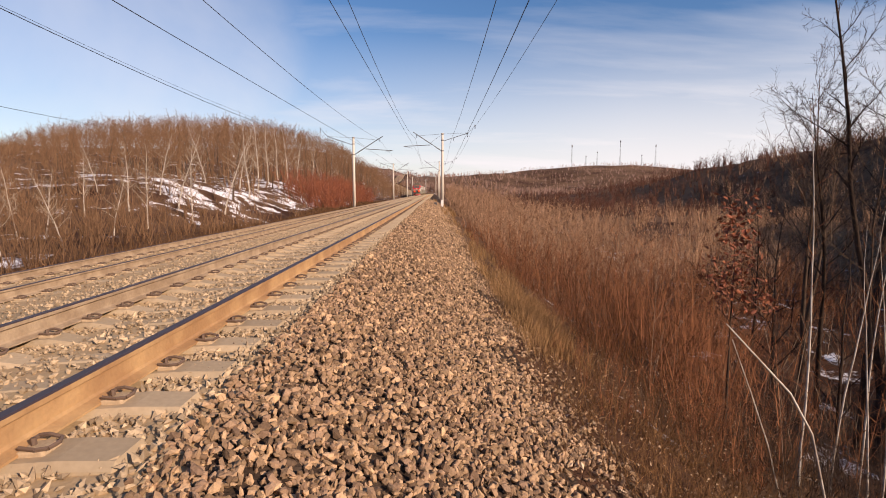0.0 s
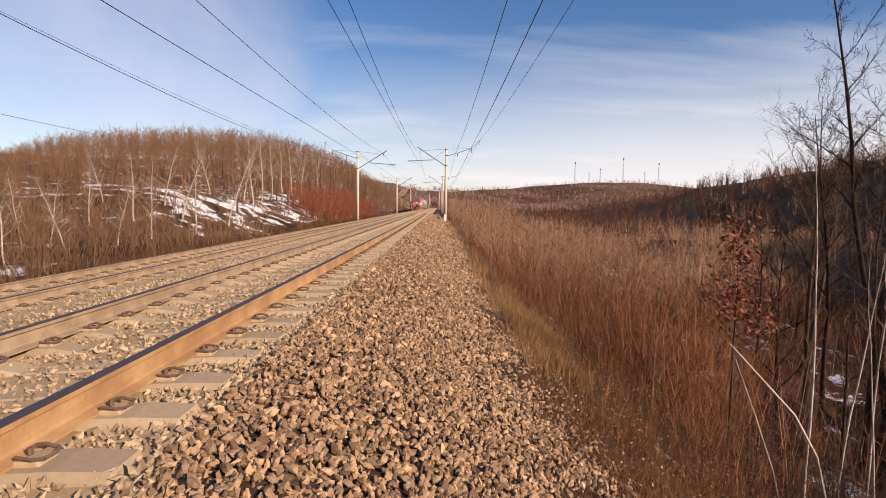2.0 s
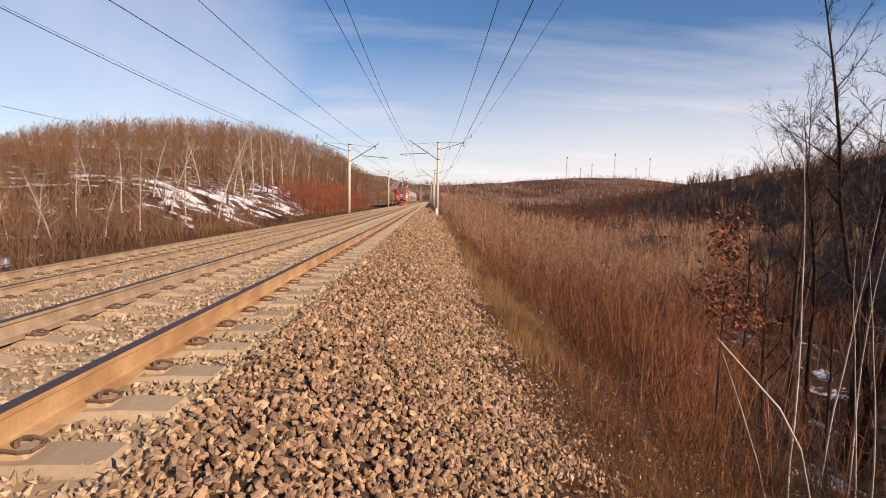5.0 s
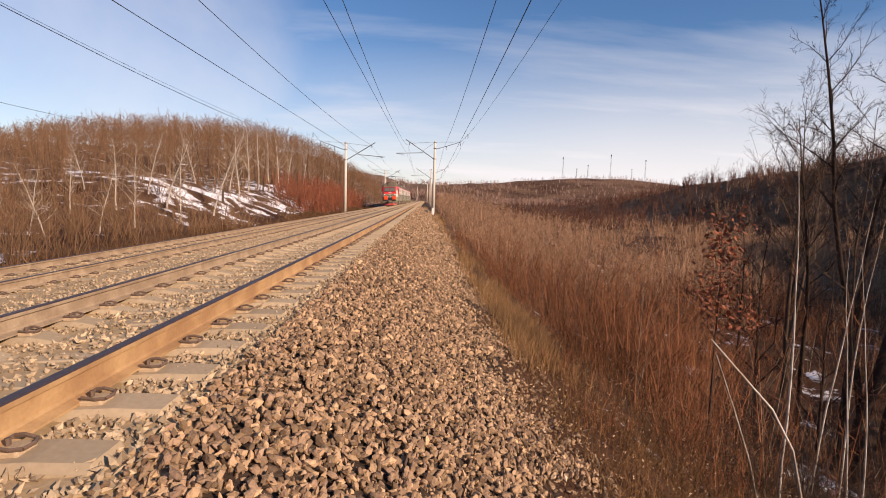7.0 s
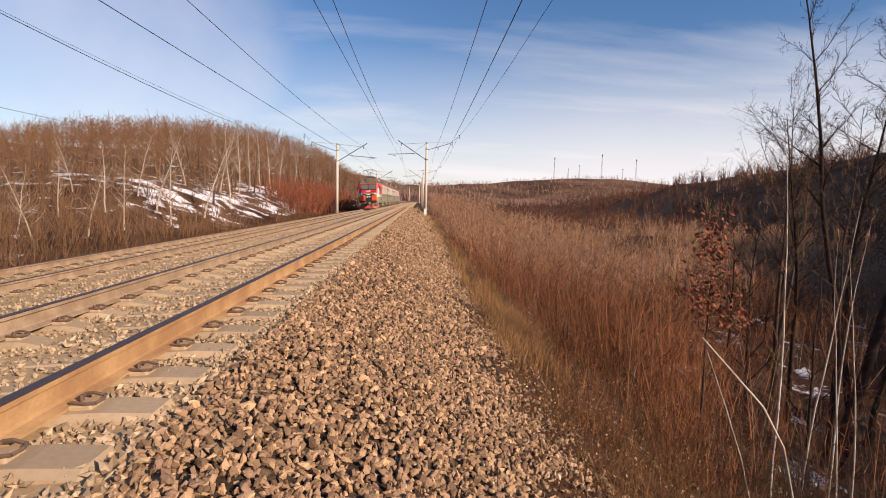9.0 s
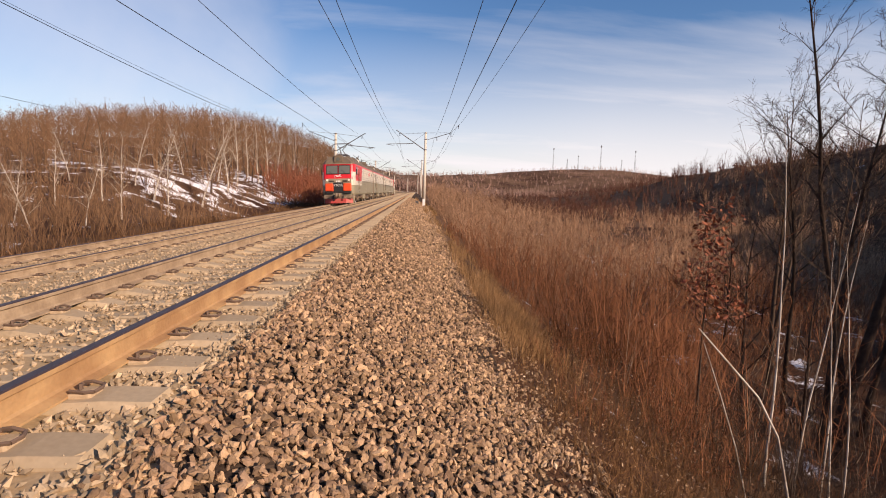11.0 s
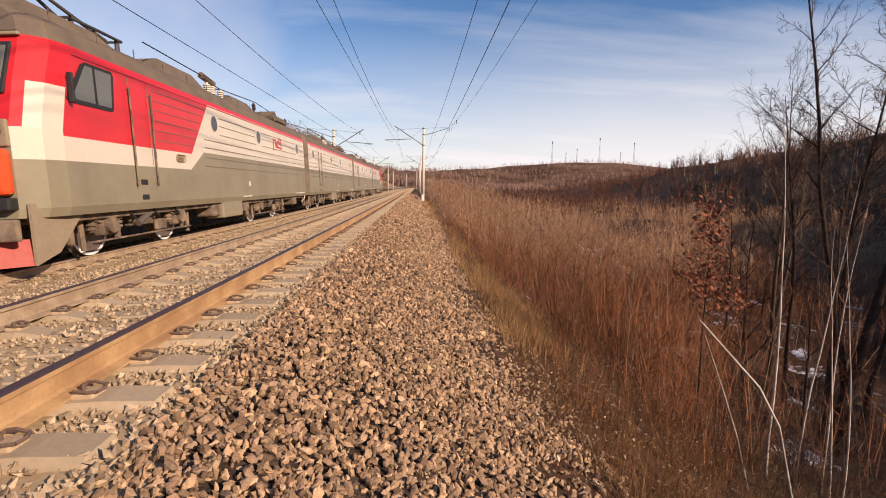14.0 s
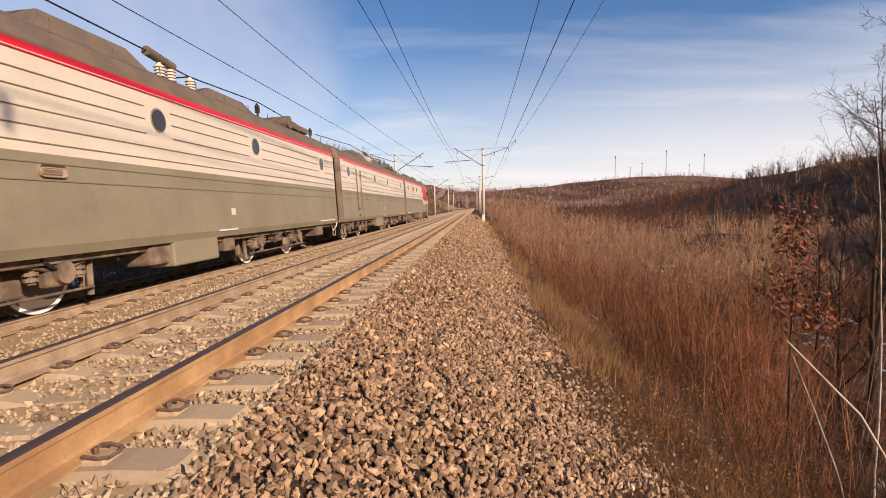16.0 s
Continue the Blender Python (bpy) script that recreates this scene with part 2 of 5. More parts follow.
def prisms(S, sides=3):
    """Tapered rods: S rows of x0 y0 z0 x1 y1 z1 r0 r1. Gives vertices and quads."""
    S = np.asarray(S, float)
    a, b, r0, r1 = S[:, 0:3], S[:, 3:6], S[:, 6], S[:, 7]
    d = b - a
    d = d / np.maximum(np.linalg.norm(d, axis=1, keepdims=True), 1e-9)
    ref = np.where(np.abs(d[:, 2:3]) > 0.9, np.array([[1.0, 0, 0]]), np.array([[0, 0, 1.0]]))
    u = np.cross(d, ref)
    u /= np.maximum(np.linalg.norm(u, axis=1, keepdims=True), 1e-9)
    v = np.cross(d, u)
    n = len(S)
    V = np.empty((n, 2 * sides, 3))
    for k in range(sides):
        an = 2 * math.pi * k / sides
        o = u * math.cos(an) + v * math.sin(an)
        V[:, k], V[:, sides + k] = a + o * r0[:, None], b + o * r1[:, None]
    q = np.array([[k, (k + 1) % sides, sides + (k + 1) % sides, sides + k] for k in range(sides)])
    F = (np.arange(n)[:, None, None] * 2 * sides + q[None]).reshape(-1, 4)
    return V.reshape(-1, 3), F


def tube(name, pts, rad, mat, sides=8):
    """One tapered round limb through pts."""
    pts = np.asarray(pts, float)
    V, F = [], []
    for i, p in enumerate(pts):
        d = pts[min(i + 1, len(pts) - 1)] - pts[max(i - 1, 0)]
        d /= np.linalg.norm(d)
        u = np.cross(d, (1.0, 0, 0) if abs(d[2]) > 0.9 else (0, 0, 1.0))
        u /= np.linalg.norm(u)
        v = np.cross(d, u)
        V += [p + (u * math.cos(2 * math.pi * k / sides) + v * math.sin(2 * math.pi * k / sides)) * rad[i] for k in range(sides)]
        if i:
            F += [((i - 1) * sides + k, (i - 1) * sides + (k + 1) % sides, i * sides + (k + 1) % sides, i * sides + k) for k in range(sides)]
    return mesh_np(name, V, F, mat, True)


def spikes(S):
    """Slender three-sided spikes, for twigs: rows as for prisms. Gives vertices and triangles."""
    S = np.asarray(S, float)
    V, _ = prisms(S)
    V = V.reshape(-1, 6, 3)
    V = np.concatenate([V[:, :3], S[:, None, 3:6]], 1).reshape(-1, 3)
    F = (np.arange(len(S))[:, None, None] * 4 + np.array([[0, 1, 3], [1, 2, 3], [2, 0, 3]])[None]).reshape(-1, 3)
    return V, F


def branch_mesh(name, S, mat):
    """Limbs as tapered rods and twigs as spikes, in one mesh of triangles."""
    S = np.asarray(S, float)
    thin = S[:, 7] <= 0.52 * S[:, 6]
    v0, q = prisms(S[~thin])
    f0 = np.concatenate([q[:, [0, 1, 2]], q[:, [0, 2, 3]]])
    v1, f1 = spikes(S[thin])
    return mesh_np(name, np.concatenate([v0, v1]), np.concatenate([f0, f1 + len(v0)]), mat)


def rods(name, S, mat, sides=3, smooth=False):
    V, F = prisms(S, sides)
    return mesh_np(name, V, F, mat, smooth)


def child(name, me, parent, label="", m=None):
    ob = new(name, me)
    ob.parent = parent
    if m is not None:
        ob.matrix_basis = m
    return tagged(ob, label) if label else ob


def finish(bm, name, mats, smooth=False):
    me = bpy.data.meshes.new(name)
    bmesh.ops.recalc_face_normals(bm, faces=bm.faces)
    bm.to_mesh(me)
    bm.free()
    for m in mats if isinstance(mats, (list, tuple)) else [mats]:
        me.materials.append(m)
    if smooth:
        for p in me.polygons:
            p.use_smooth = True
    return me


def part(name, bm, mat, parent, label="", smooth=False):
    return child(name, finish(bm, name, mat, smooth), parent, label)


def box(bm, c, s, bevel=0.0, mat=0, rot=None):
    """A box with its edges rounded, of size s about c."""
    r = bmesh.ops.create_cube(bm, size=1.0)
    M = Matrix.Translation(c) @ (rot or Matrix()) @ Matrix.Diagonal((*s, 1))
    bmesh.ops.transform(bm, matrix=M, verts=r["verts"])
    fs = {f for v in r["verts"] for f in v.link_faces}
    if bevel:
        es = {e for f in fs for e in f.edges}
        g = bmesh.ops.bevel(bm, geom=list(es), offset=bevel, segments=2, profile=0.5, affect="EDGES")
        fs = set(g["faces"]) | {f for f in fs if f.is_valid}
    for f in fs:
        f.material_index = mat
    return bm


def cyl(bm, a, b, r0, r1=None, n=12, mat=0):
    a, b = Vector(a), Vector(b)
    r = bmesh.ops.create_cone(bm, cap_ends=True, segments=n, radius1=r0, radius2=r0 if r1 is None else r1, depth=(b - a).length)
    M = Matrix.Translation((a + b) / 2) @ (b - a).to_track_quat("Z", "Y").to_matrix().to_4x4()
    bmesh.ops.transform(bm, matrix=M, verts=r["verts"])
    for f in {f for v in r["verts"] for f in v.link_faces}:
        f.material_index = mat
    return bm


def extrude_profile(pts, y0, y1, bm=None, mat=0):
    """A solid of the closed x-z outline pts from y0 to y1."""
    bm = bm or bmesh.new()
    lo = [bm.verts.new((x, y0, z)) for x, z in pts]
    hi = [bm.verts.new((x, y1, z)) for x, z in pts]
    n = len(pts)
    fs = [bm.faces.new(lo[::-1]), bm.faces.new(hi)]
    fs += [bm.faces.new((lo[i], lo[(i + 1) % n], hi[(i + 1) % n], hi[i])) for i in range(n)]
    for f in fs:
        f.material_index = mat
    return bm


def thing(name, label, category, m=None, group="", kind=""):
    ob = new(name)
    ob.empty_display_size = 0.3
    if m is not None:
        ob.matrix_basis = m
    return tagged(ob, label, category, group, kind)

# ---- the lie of the land ----
NEAR_X, FAR_X = -2.660, -7.336            # the two track axes
NEAR_Z, FAR_Z = -0.062, -0.586            # rail head level on the axis
NEAR_CANT, FAR_CANT = 3.98, 2.98          # degrees, right rail high
POLE_YS = (-3.5, 66.5, 127.6, 189, 250, 311)
PX = [-40, -14, -11.5, -9.9, -9.0, -5.7, -5.0, -4.2, -3.55, -3.3, -2.1, -1.95, -1.80, -1.2, -0.85, 0.0, 1.0, 2.0, 4.0, 7.0, 12.0, 30.0, 60.0]
PZ = [-1.5, -1.6, -1.45, -1.25, -0.868, -0.70, -0.56, -0.38, -0.312, -0.358, -0.280, -0.225, -0.235, -0.205, -0.25, -0.60, -1.08, -1.65, -2.9, -4.3, -5.2, -5.2, -4.6]


def smooth01(t):
    t = np.clip(t, 0, 1)
    return t * t * (3 - 2 * t)


SLANT = 0.0075


def bend(y):
    """How far the line has swung aside by y metres ahead: a little to the right, then left in its curve."""
    s = np.maximum(np.asarray(y, float) - 215, 0)
    return -s * s / 1300 + SLANT * np.asarray(y, float)


def ground(x, y):
    x, y = np.asarray(x, float), np.asarray(y, float)
    x = x - bend(np.minimum(y, 420))
    z = np.interp(x, PX, PZ)
    up = np.interp(y, [-200, 0, 40, 65, 116, 157, 220, 300, 350, 450, 700, 1200], [0, 1, 3.0, 3.5, 8, 13, 19, 22, 15, 13, 16, 25])
    bank = np.interp(y, [20, 45, 90, 130], [0.4, 3.0, 3.2, 1.0])
    left = smooth01((-17 - x) / 40) * up + smooth01((-13.5 - x) / 9) * bank + smooth01((-120 - x) / 600) * 40
    z = z + np.where(x < -11, left, 0)
    ridge = np.interp(y, [-300, -20, 20, 60, 90, 118, 140, 170, 194, 262, 330, 420], [24, 24, 24, 23, 21, 19, 17.6, 15.5, 14, 8, 3, 0])
    # an unseen hill added behind the eye, shaped to keep the hollow in shade
    shoulder = smooth01((x - 34 - 0.6 * (y + 45)) / 40) * smooth01((45 - y) / 35) * 42.5
    z = z + np.maximum(smooth01((x - 60) / 46) * ridge, shoulder)
    far = smooth01((y - 420) / 480) * np.interp(x, [-900, -60, 84, 250, 486, 900], [25, 24, 30, 48, 48, 30])
    z = z + np.where(x > -300, far, far * 0.6)
    mid = np.exp(-((x - 5) / 60) ** 2) * smooth01((y - 330) / 130) * smooth01((760 - y) / 200) * 13
    lump = smooth01((y - 300) / 250) * (np.sin(x / 47 + np.sin(y / 90)) * 3.2 + np.sin(x / 19 + y / 37) * 1.3 + np.sin(x / 83 - y / 61) * 3.0)
    lump = lump + smooth01((x - 70) / 60) * (np.sin(y / 17 + x / 31) * 1.1 + np.sin(y / 7.3) * 0.5)
    return z + mid + lump


def rough_ground(x, y):
    """The same with the small unevenness of the soil away from the line."""
    z = ground(x, y)
    off = smooth01((np.abs(np.asarray(x) - bend(np.minimum(y, 420)) + 4.5) - 6.2) / 4)
    w = np.sin(x * 1.7 + np.sin(y * 0.9) * 1.3) * np.sin(y * 1.3 + np.sin(x * 0.8)) * 0.12 + np.sin(x * 0.23 + 1) * np.sin(y * 0.19) * 0.5
    return z + off * w


xs = np.unique(np.concatenate([np.linspace(-12, 14, 105), np.arange(-4.6, -0.8, 0.1), np.linspace(-60, 60, 121), np.linspace(-300, 300, 81), np.linspace(-2600, 2600, 80)]).round(3))
ys = np.unique(np.concatenate([np.linspace(-20, 60, 81), np.linspace(60, 460, 81), np.linspace(-2500, 4000, 90)]).round(3))
GX, GY = np.meshgrid(xs, ys)
GX = GX + bend(np.minimum(GY, 420)) * np.clip(1 - np.abs(GX) / 300, 0, 1)
GZ = rough_ground(GX, GY)
nx, ny = len(xs), len(ys)
ii = (np.arange(ny - 1)[:, None] * nx + np.arange(nx - 1)[None]).ravel()
quads = np.stack([ii, ii + 1, ii + nx + 1, ii + nx], 1)
relx = (GX - bend(np.minimum(GY, 420))).ravel()
cx_ = relx[quads].mean(1)
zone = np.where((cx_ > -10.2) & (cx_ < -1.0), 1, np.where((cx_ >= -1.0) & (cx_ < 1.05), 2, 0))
g_me = mesh_np("ground", np.stack([GX.ravel(), GY.ravel(), GZ.ravel()], 1), quads, [M_GROUND, M_SAND, M_BED_SHADE], True, zone)
snow = g_me.attributes.new("snow", "FLOAT", "POINT")
gy_ = GY.ravel()
sv = np.clip((relx - 2.2) / 2, 0, 1) * np.clip((40 - relx) / 20, 0, 1) * 0.38 + np.clip((-13 - relx) / 2, 0, 1) * 0.5
sv = sv + 0.50 * np.clip((-14 - relx) / 2, 0, 1) * np.clip((relx + 34) / 6, 0, 1) * np.clip((gy_ - 34) / 8, 0, 1) * np.clip((105 - gy_) / 10, 0, 1)
sv = sv + 0.30 * np.exp(-((relx - 7.5) / 3.0) ** 2 - ((gy_ - 8.0) / 4.0) ** 2)
snow.data.foreach_set("value", sv.astype(np.float32))
tagged(new("ground", g_me), "brown winter soil and ballast bed with patches of snow", "ground", kind="structure")

# ---- tracks ----
RAIL = [(-0.075, -0.18), (0.075, -0.18), (0.075, -0.168), (0.02, -0.15), (0.009, -0.135), (0.009, -0.05), (0.034, -0.038), (0.037, -0.010), (0.030, -0.001), (-0.030, -0.001),
        (-0.037, -0.010), (-0.034, -0.038), (-0.009, -0.05), (-0.009, -0.135), (-0.02, -0.15), (-0.075, -0.168)]


def rail_mesh(rust):
    stations = np.concatenate([np.arange(-30, 210, 10.0), np.arange(210, 420, 6.0)])
    bm = bmesh.new()
    loops = []
    for y in stations:
        loops.append([bm.verts.new((x + float(bend(y)), y, z)) for x, z in RAIL])
    n = len(RAIL)
    for a, b in zip(loops[:-1], loops[1:]):
        for i in range(n):
            f = bm.faces.new((a[i], a[(i + 1) % n], b[(i + 1) % n], b[i]))
            f.material_index = 1 if i in (8, 9, 7) else 0
    return finish(bm, "rail", [rust, M_HEAD])


def sleeper_mesh():
    """A concrete sleeper: higher at the rail seats, sunk in the middle, tapered sides, bevelled end tops."""
    bm = bmesh.new()
    st = [(-1.35, .11, .135), (-1.30, .135, .02), (-1.05, .14, 0.0), (-0.62, .14, 0.0), (-0.40, .12, .05), (0.40, .12, .05), (0.62, .14, 0.0), (1.05, .14, 0.0), (1.30, .135, .02), (1.35, .11, .135)]
    rows = []
    for x, hw, drop in st:
        zt = -0.19 - drop
        rows.append([bm.verts.new(p) for p in ((x, -hw - .02, -0.40), (x, -hw, zt - .03), (x, -hw + .035, zt), (x, hw - .035, zt), (x, hw, zt - .03), (x, hw + .02, -0.40))])
    for a, b in zip(rows[:-1], rows[1:]):
        for i in range(5):
            bm.faces.new((a[i], a[i + 1], b[i + 1], b[i]))
    bm.faces.new(rows[0][::-1])
    bm.faces.new(rows[-1])
    return finish(bm, "sleeper", M_CONC)


def clip_mesh():
    """A rail fastening: a bolt with its nut, and a looped spring rod."""
    bm = bmesh.new()
    box(bm, (0.05, 0, -0.182), (0.12, 0.12, 0.035), 0.01)
    for f in bm.faces:
        f.material_index = 1
    pts = [(0.0, -0.045, -0.150), (0.08, -0.058, -0.158), (0.125, -0.045, -0.160), (0.14, 0.0, -0.155), (0.125, 0.04, -0.150), (0.07, 0.045, -0.135), (0.02, 0.05, -0.140), (0.0, 0.03, -0.150)]
    for a, b in zip(pts[:-1], pts[1:]):
        cyl(bm, a, b, 0.010, n=5)
    cyl(bm, (0.03, 0, -0.160), (0.03, 0, -0.128), 0.012, n=6)
    return finish(bm, "rail_clip", [M_CLIP, M_SANDSTONE])


ME_RAIL, ME_RAIL_DUSTY, ME_SLEEPER, ME_CLIP = rail_mesh(M_RUST), rail_mesh(M_RAILDUST), sleeper_mesh(), clip_mesh()
rng = np.random.default_rng(5)


def copy_rods(me, mats):
    """Vertices and faces of many moved copies of one mesh, for what is too far to pick apart."""
    V = np.array([v.co for v in me.vertices])
    me.calc_loop_triangles()
    T = np.array([t.vertices for t in me.loop_triangles])
    MV = np.concatenate([V @ np.array(m.to_3x3()).T + np.array(m.translation) for m in mats])
    MF = np.concatenate([T + len(V) * i for i in range(len(mats))])
    return MV, MF


def track(x, z, cant, start, label, near):
    t = thing("railway_track", label, "railway track", pose(x, 0, z, 0, -cant, 0), "double track line", "structure")
    for s in (-0.7975, 0.7975):
        bare = s > 0 and x > -4
        child("rail", ME_RAIL if bare else ME_RAIL_DUSTY, t, "rust-brown rail with a worn bright head" if bare else "dust-covered rail with a worn bright head", pose(s, 0, 0))
    ys_ = start + 0.543 * np.arange(-8, 700)
    far = []
    for i, y in enumerate(ys_):
        m = pose(float(bend(y)) + rng.uniform(-.012, .012), y, rng.uniform(-.006, .006), 0, 0, rng.uniform(-.5, .5) + (0 if y < 215 else math.degrees((y - 215) / 650)))
        if i < 290:
            sl = child("sleeper", ME_SLEEPER, t, m=m)
            if i < near:
                for rx in (-0.7975, 0.7975):
                    for side in (-1, 1):
                        child("rail_clip", ME_CLIP, sl, m=pose(rx + side * 0.065, 0, 0, 0, 0, 0 if side > 0 else 180))
        else:
            far.append(m)
    V, F = copy_rods(ME_SLEEPER, far)
    child("far_sleepers", mesh_np("far_sleepers", V, F, M_CONC), t)["kind"] = "stuff"
    cm = [pose(float(bend(y)) + rx + side * 0.065, y, 0, 0, 0, 0 if side > 0 else 180) for y in ys_[near:near + 70] for rx in (-0.7975, 0.7975) for side in (1,)]
    V, F = copy_rods(ME_CLIP, cm)
    child("far_clips", mesh_np("far_clips", V, F, M_CLIP), t)["kind"] = "stuff"
    return t


track(NEAR_X, NEAR_Z, NEAR_CANT, 2.15, "canted track on concrete sleepers, rusty rails in dusty ballast", 60)
track(FAR_X, FAR_Z, FAR_CANT, 2.4, "canted track on concrete sleepers sunk in dusty grey ballast", 60)

# ---- masts and wires ----


def insulator(bm, top, n=4, r=0.07, step=0.09, mat=0):
    x, y, z = top
    for i in range(n):
        cyl(bm, (x, y, z - i * step - 0.03), (x, y, z - i * step - 0.08), r * 0.45, r, 10, mat)
    cyl(bm, (x, y, z), (x, y, z - n * step), 0.02, n=6, mat=mat)


def catenary_mast(side, m):
    """A concrete mast with a sloping bracket, stay, steady arm and feeder arm; side: the way to the track."""
    t = thing("catenary_mast", "tapered pale concrete catenary mast with steel brackets", "catenary mast", m, "masts along the line")
    bm = bmesh.new()
    cyl(bm, (0, 0, -1.2), (0, 0, 8.45), 0.21, 0.14, 16)
    part("post", bm, M_POST, t, "pale concrete post", True)
    bm = bmesh.new()
    cyl(bm, (side * 0.1, 0, 6.2), (side * 3.75, 0, 8.55), 0.05, n=8)
    part("bracket", bm, M_STEEL, t, "dark steel bracket")
    bm = bmesh.new()
    cyl(bm, (side * 0.08, 0, 8.35), (side * 3.0, 0, 8.1), 0.016, n=6)
    cyl(bm, (side * 0.08, 0, 8.3), (side * 1.6, 0, 7.15), 0.014, n=6)
    part("stay", bm, M_STEEL, t)
    bm = bmesh.new()
    cyl(bm, (side * 1.55, 0, 6.95), (side * 5.0, 0, 6.75), 0.04, n=8)
    cyl(bm, (side * 4.8, 0, 6.72), (side * 3.9, 0, 6.55), 0.018, n=6)
    part("steady_arm", bm, M_STEEL, t)
    bm = bmesh.new()
    insulator(bm, (side * 3.3, 0, 8.2))
    part("insulator", bm, M_INSUL, t)
    bm = bmesh.new()
    cyl(bm, (-side * 0.1, 0, 7.45), (-side * 3.35, 0, 8.5), 0.035, n=8)
    cyl(bm, (-side * 0.08, 0, 8.35), (-side * 3.3, 0, 8.5), 0.014, n=6)
    cyl(bm, (-side * 3.3, 0, 8.48), (-side * 4.22, 0, 9.55), 0.016, n=6)
    part("feeder_arm", bm, M_STEEL, t, "thin sloping feeder arm")
    for u, z in ((1.45, 7.95), (3.25, 8.45), (4.2, 9.52)):
        bm = bmesh.new()
        insulator(bm, (-side * u, 0, z - 0.05), 5)
        part("insulator", bm, M_INSUL, t)
    for z in (6.2, 7.55, 8.33):
        bm = bmesh.new()
        cyl(bm, (0, 0, z - 0.05), (0, 0, z + 0.05), 0.18, n=12)
        part("clamp", bm, M_STEEL, t)
    return t


RIGHT_X, LEFT_X = NEAR_X + 3.45, FAR_X - 3.3
for y in POLE_YS:
    for x, side in ((RIGHT_X, -1), (LEFT_X, 1)):
        z = -0.05 if side < 0 else -0.59
        catenary_mast(side, pose(x + float(bend(y)), y, z, 0, 0, math.degrees((y - 215) / 650) if y > 215 else 0))


def wire(name, label, x0, z, sag, r, ys_=POLE_YS, zig=0.0, first=None):
    cu = bpy.data.curves.new(name, "CURVE")
    cu.dimensions, cu.bevel_depth, cu.bevel_resolution = "3D", r, 1
    cu.materials.append(M_WIRE)
    for k, (a, b) in enumerate(zip(ys_[:-1], ys_[1:])):
        sp = cu.splines.new("POLY")
        sp.points.add(16)
        za = first if first and k == 0 else z
        for i in range(17):
            f = i / 16
            y = a + (b - a) * f
            zz = zig * (1 - 2 * f) * (1 if k % 2 else -1)
            sp.points[i].co = (x0 + zz + float(bend(y)), y, za + (z - za) * f - 4 * sag * f * (1 - f), 1)
    return tagged(new(name, cu), label, "overhead wire", "wires over the line")


wire("contact_wire", "thin dark contact wire over the near track", NEAR_X, 5.92, 0.04, 0.011, zig=0.25)
wire("messenger_wire", "dark messenger wire sagging over the near track", NEAR_X, 7.7, 1.3, 0.012)
wire("contact_wire", "thin dark contact wire over the far track", FAR_X, 5.34, 0.04, 0.011, zig=0.25)
wire("messenger_wire", "dark messenger wire sagging over the far track", FAR_X, 7.6, 0.85, 0.012)
wire("feeder_wire", "dark feeder cable hung from the mast arms", RIGHT_X + 1.10, 7.6, 0.75, 0.013)
wire("feeder_wire", "dark feeder cable hung from the mast arms", RIGHT_X + 2.95, 8.0, 0.35, 0.022, first=9.5)
wire("feeder_wire", "dark feeder cable hung from the arm tips", RIGHT_X + 3.90, 9.0, 0.7, 0.012)
wire("feeder_wire", "dark feeder cable hung from the mast arms", LEFT_X - 1.5, 7.1, 1.35, 0.006)
wire("feeder_wire", "dark feeder cable hung from the mast arms", LEFT_X - 3.25, 7.2, 1.4, 0.014, first=8.15)
wire("power_line", "single dark cable strung past the woods", -30.0, 7.4, 0.75, 0.016, (-6, 95))
for y in (-6, 95):
    t = thing("wooden_pole", "weathered wooden pole among the trees", "utility pole", pose(-30.0, y, 0))
    zb = float(ground(np.array([-30.0]), np.array([float(y)]))[0])
    child("post", tube("post", [(0, 0, zb - 0.5), (0, 0, 7.6)], [0.13, 0.10], M_BARK), t)
# ---- locomotive ----
M_RED = material("red_paint", (0.66, 0.022, 0.025), 0.38, vary=0.06, size=1.2, fine=12, tint=(0.58, 0.02, 0.024))
M_ORANGE = material("orange_red_paint", (0.80, 0.085, 0.02), 0.4, vary=0.08, size=3, fine=20)
M_CREAM = material("cream_paint", (0.66, 0.60, 0.49), 0.42, vary=0.08, size=0.8, fine=9, tint=(0.60, 0.54, 0.43))
M_GREY = material("warm_grey_paint", (0.265, 0.235, 0.155), 0.5, vary=0.14, size=0.7, fine=8, tint=(0.21, 0.182, 0.122))
M_ROOF = material("dusty_brown_roof", (0.175, 0.132, 0.088), 0.8, vary=0.25, size=1.5, fine=14, tint=(0.12, 0.092, 0.066))
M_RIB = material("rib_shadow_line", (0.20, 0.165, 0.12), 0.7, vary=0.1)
M_UNDER = material("grimy_running_gear", (0.13, 0.095, 0.066), 0.85, vary=0.35, size=3, fine=18, tint=(0.23, 0.17, 0.115))
M_WHEEL = material("wheel_steel", (0.16, 0.13, 0.11), 0.6, 0.4, vary=0.2)
M_PLOUGH = material("dusty_red_paint", (0.42, 0.05, 0.04), 0.6, vary=0.25, size=2, fine=14, tint=(0.34, 0.09, 0.06))
M_WHITE = material("white_paint", (0.80, 0.78, 0.73), 0.5, vary=0.08)
M_BLACK = material("black_rubber", (0.02, 0.02, 0.02), 0.6, vary=0.1)
M_PORC = material("pale_insulator", (0.66, 0.60, 0.50), 0.35, vary=0.1)


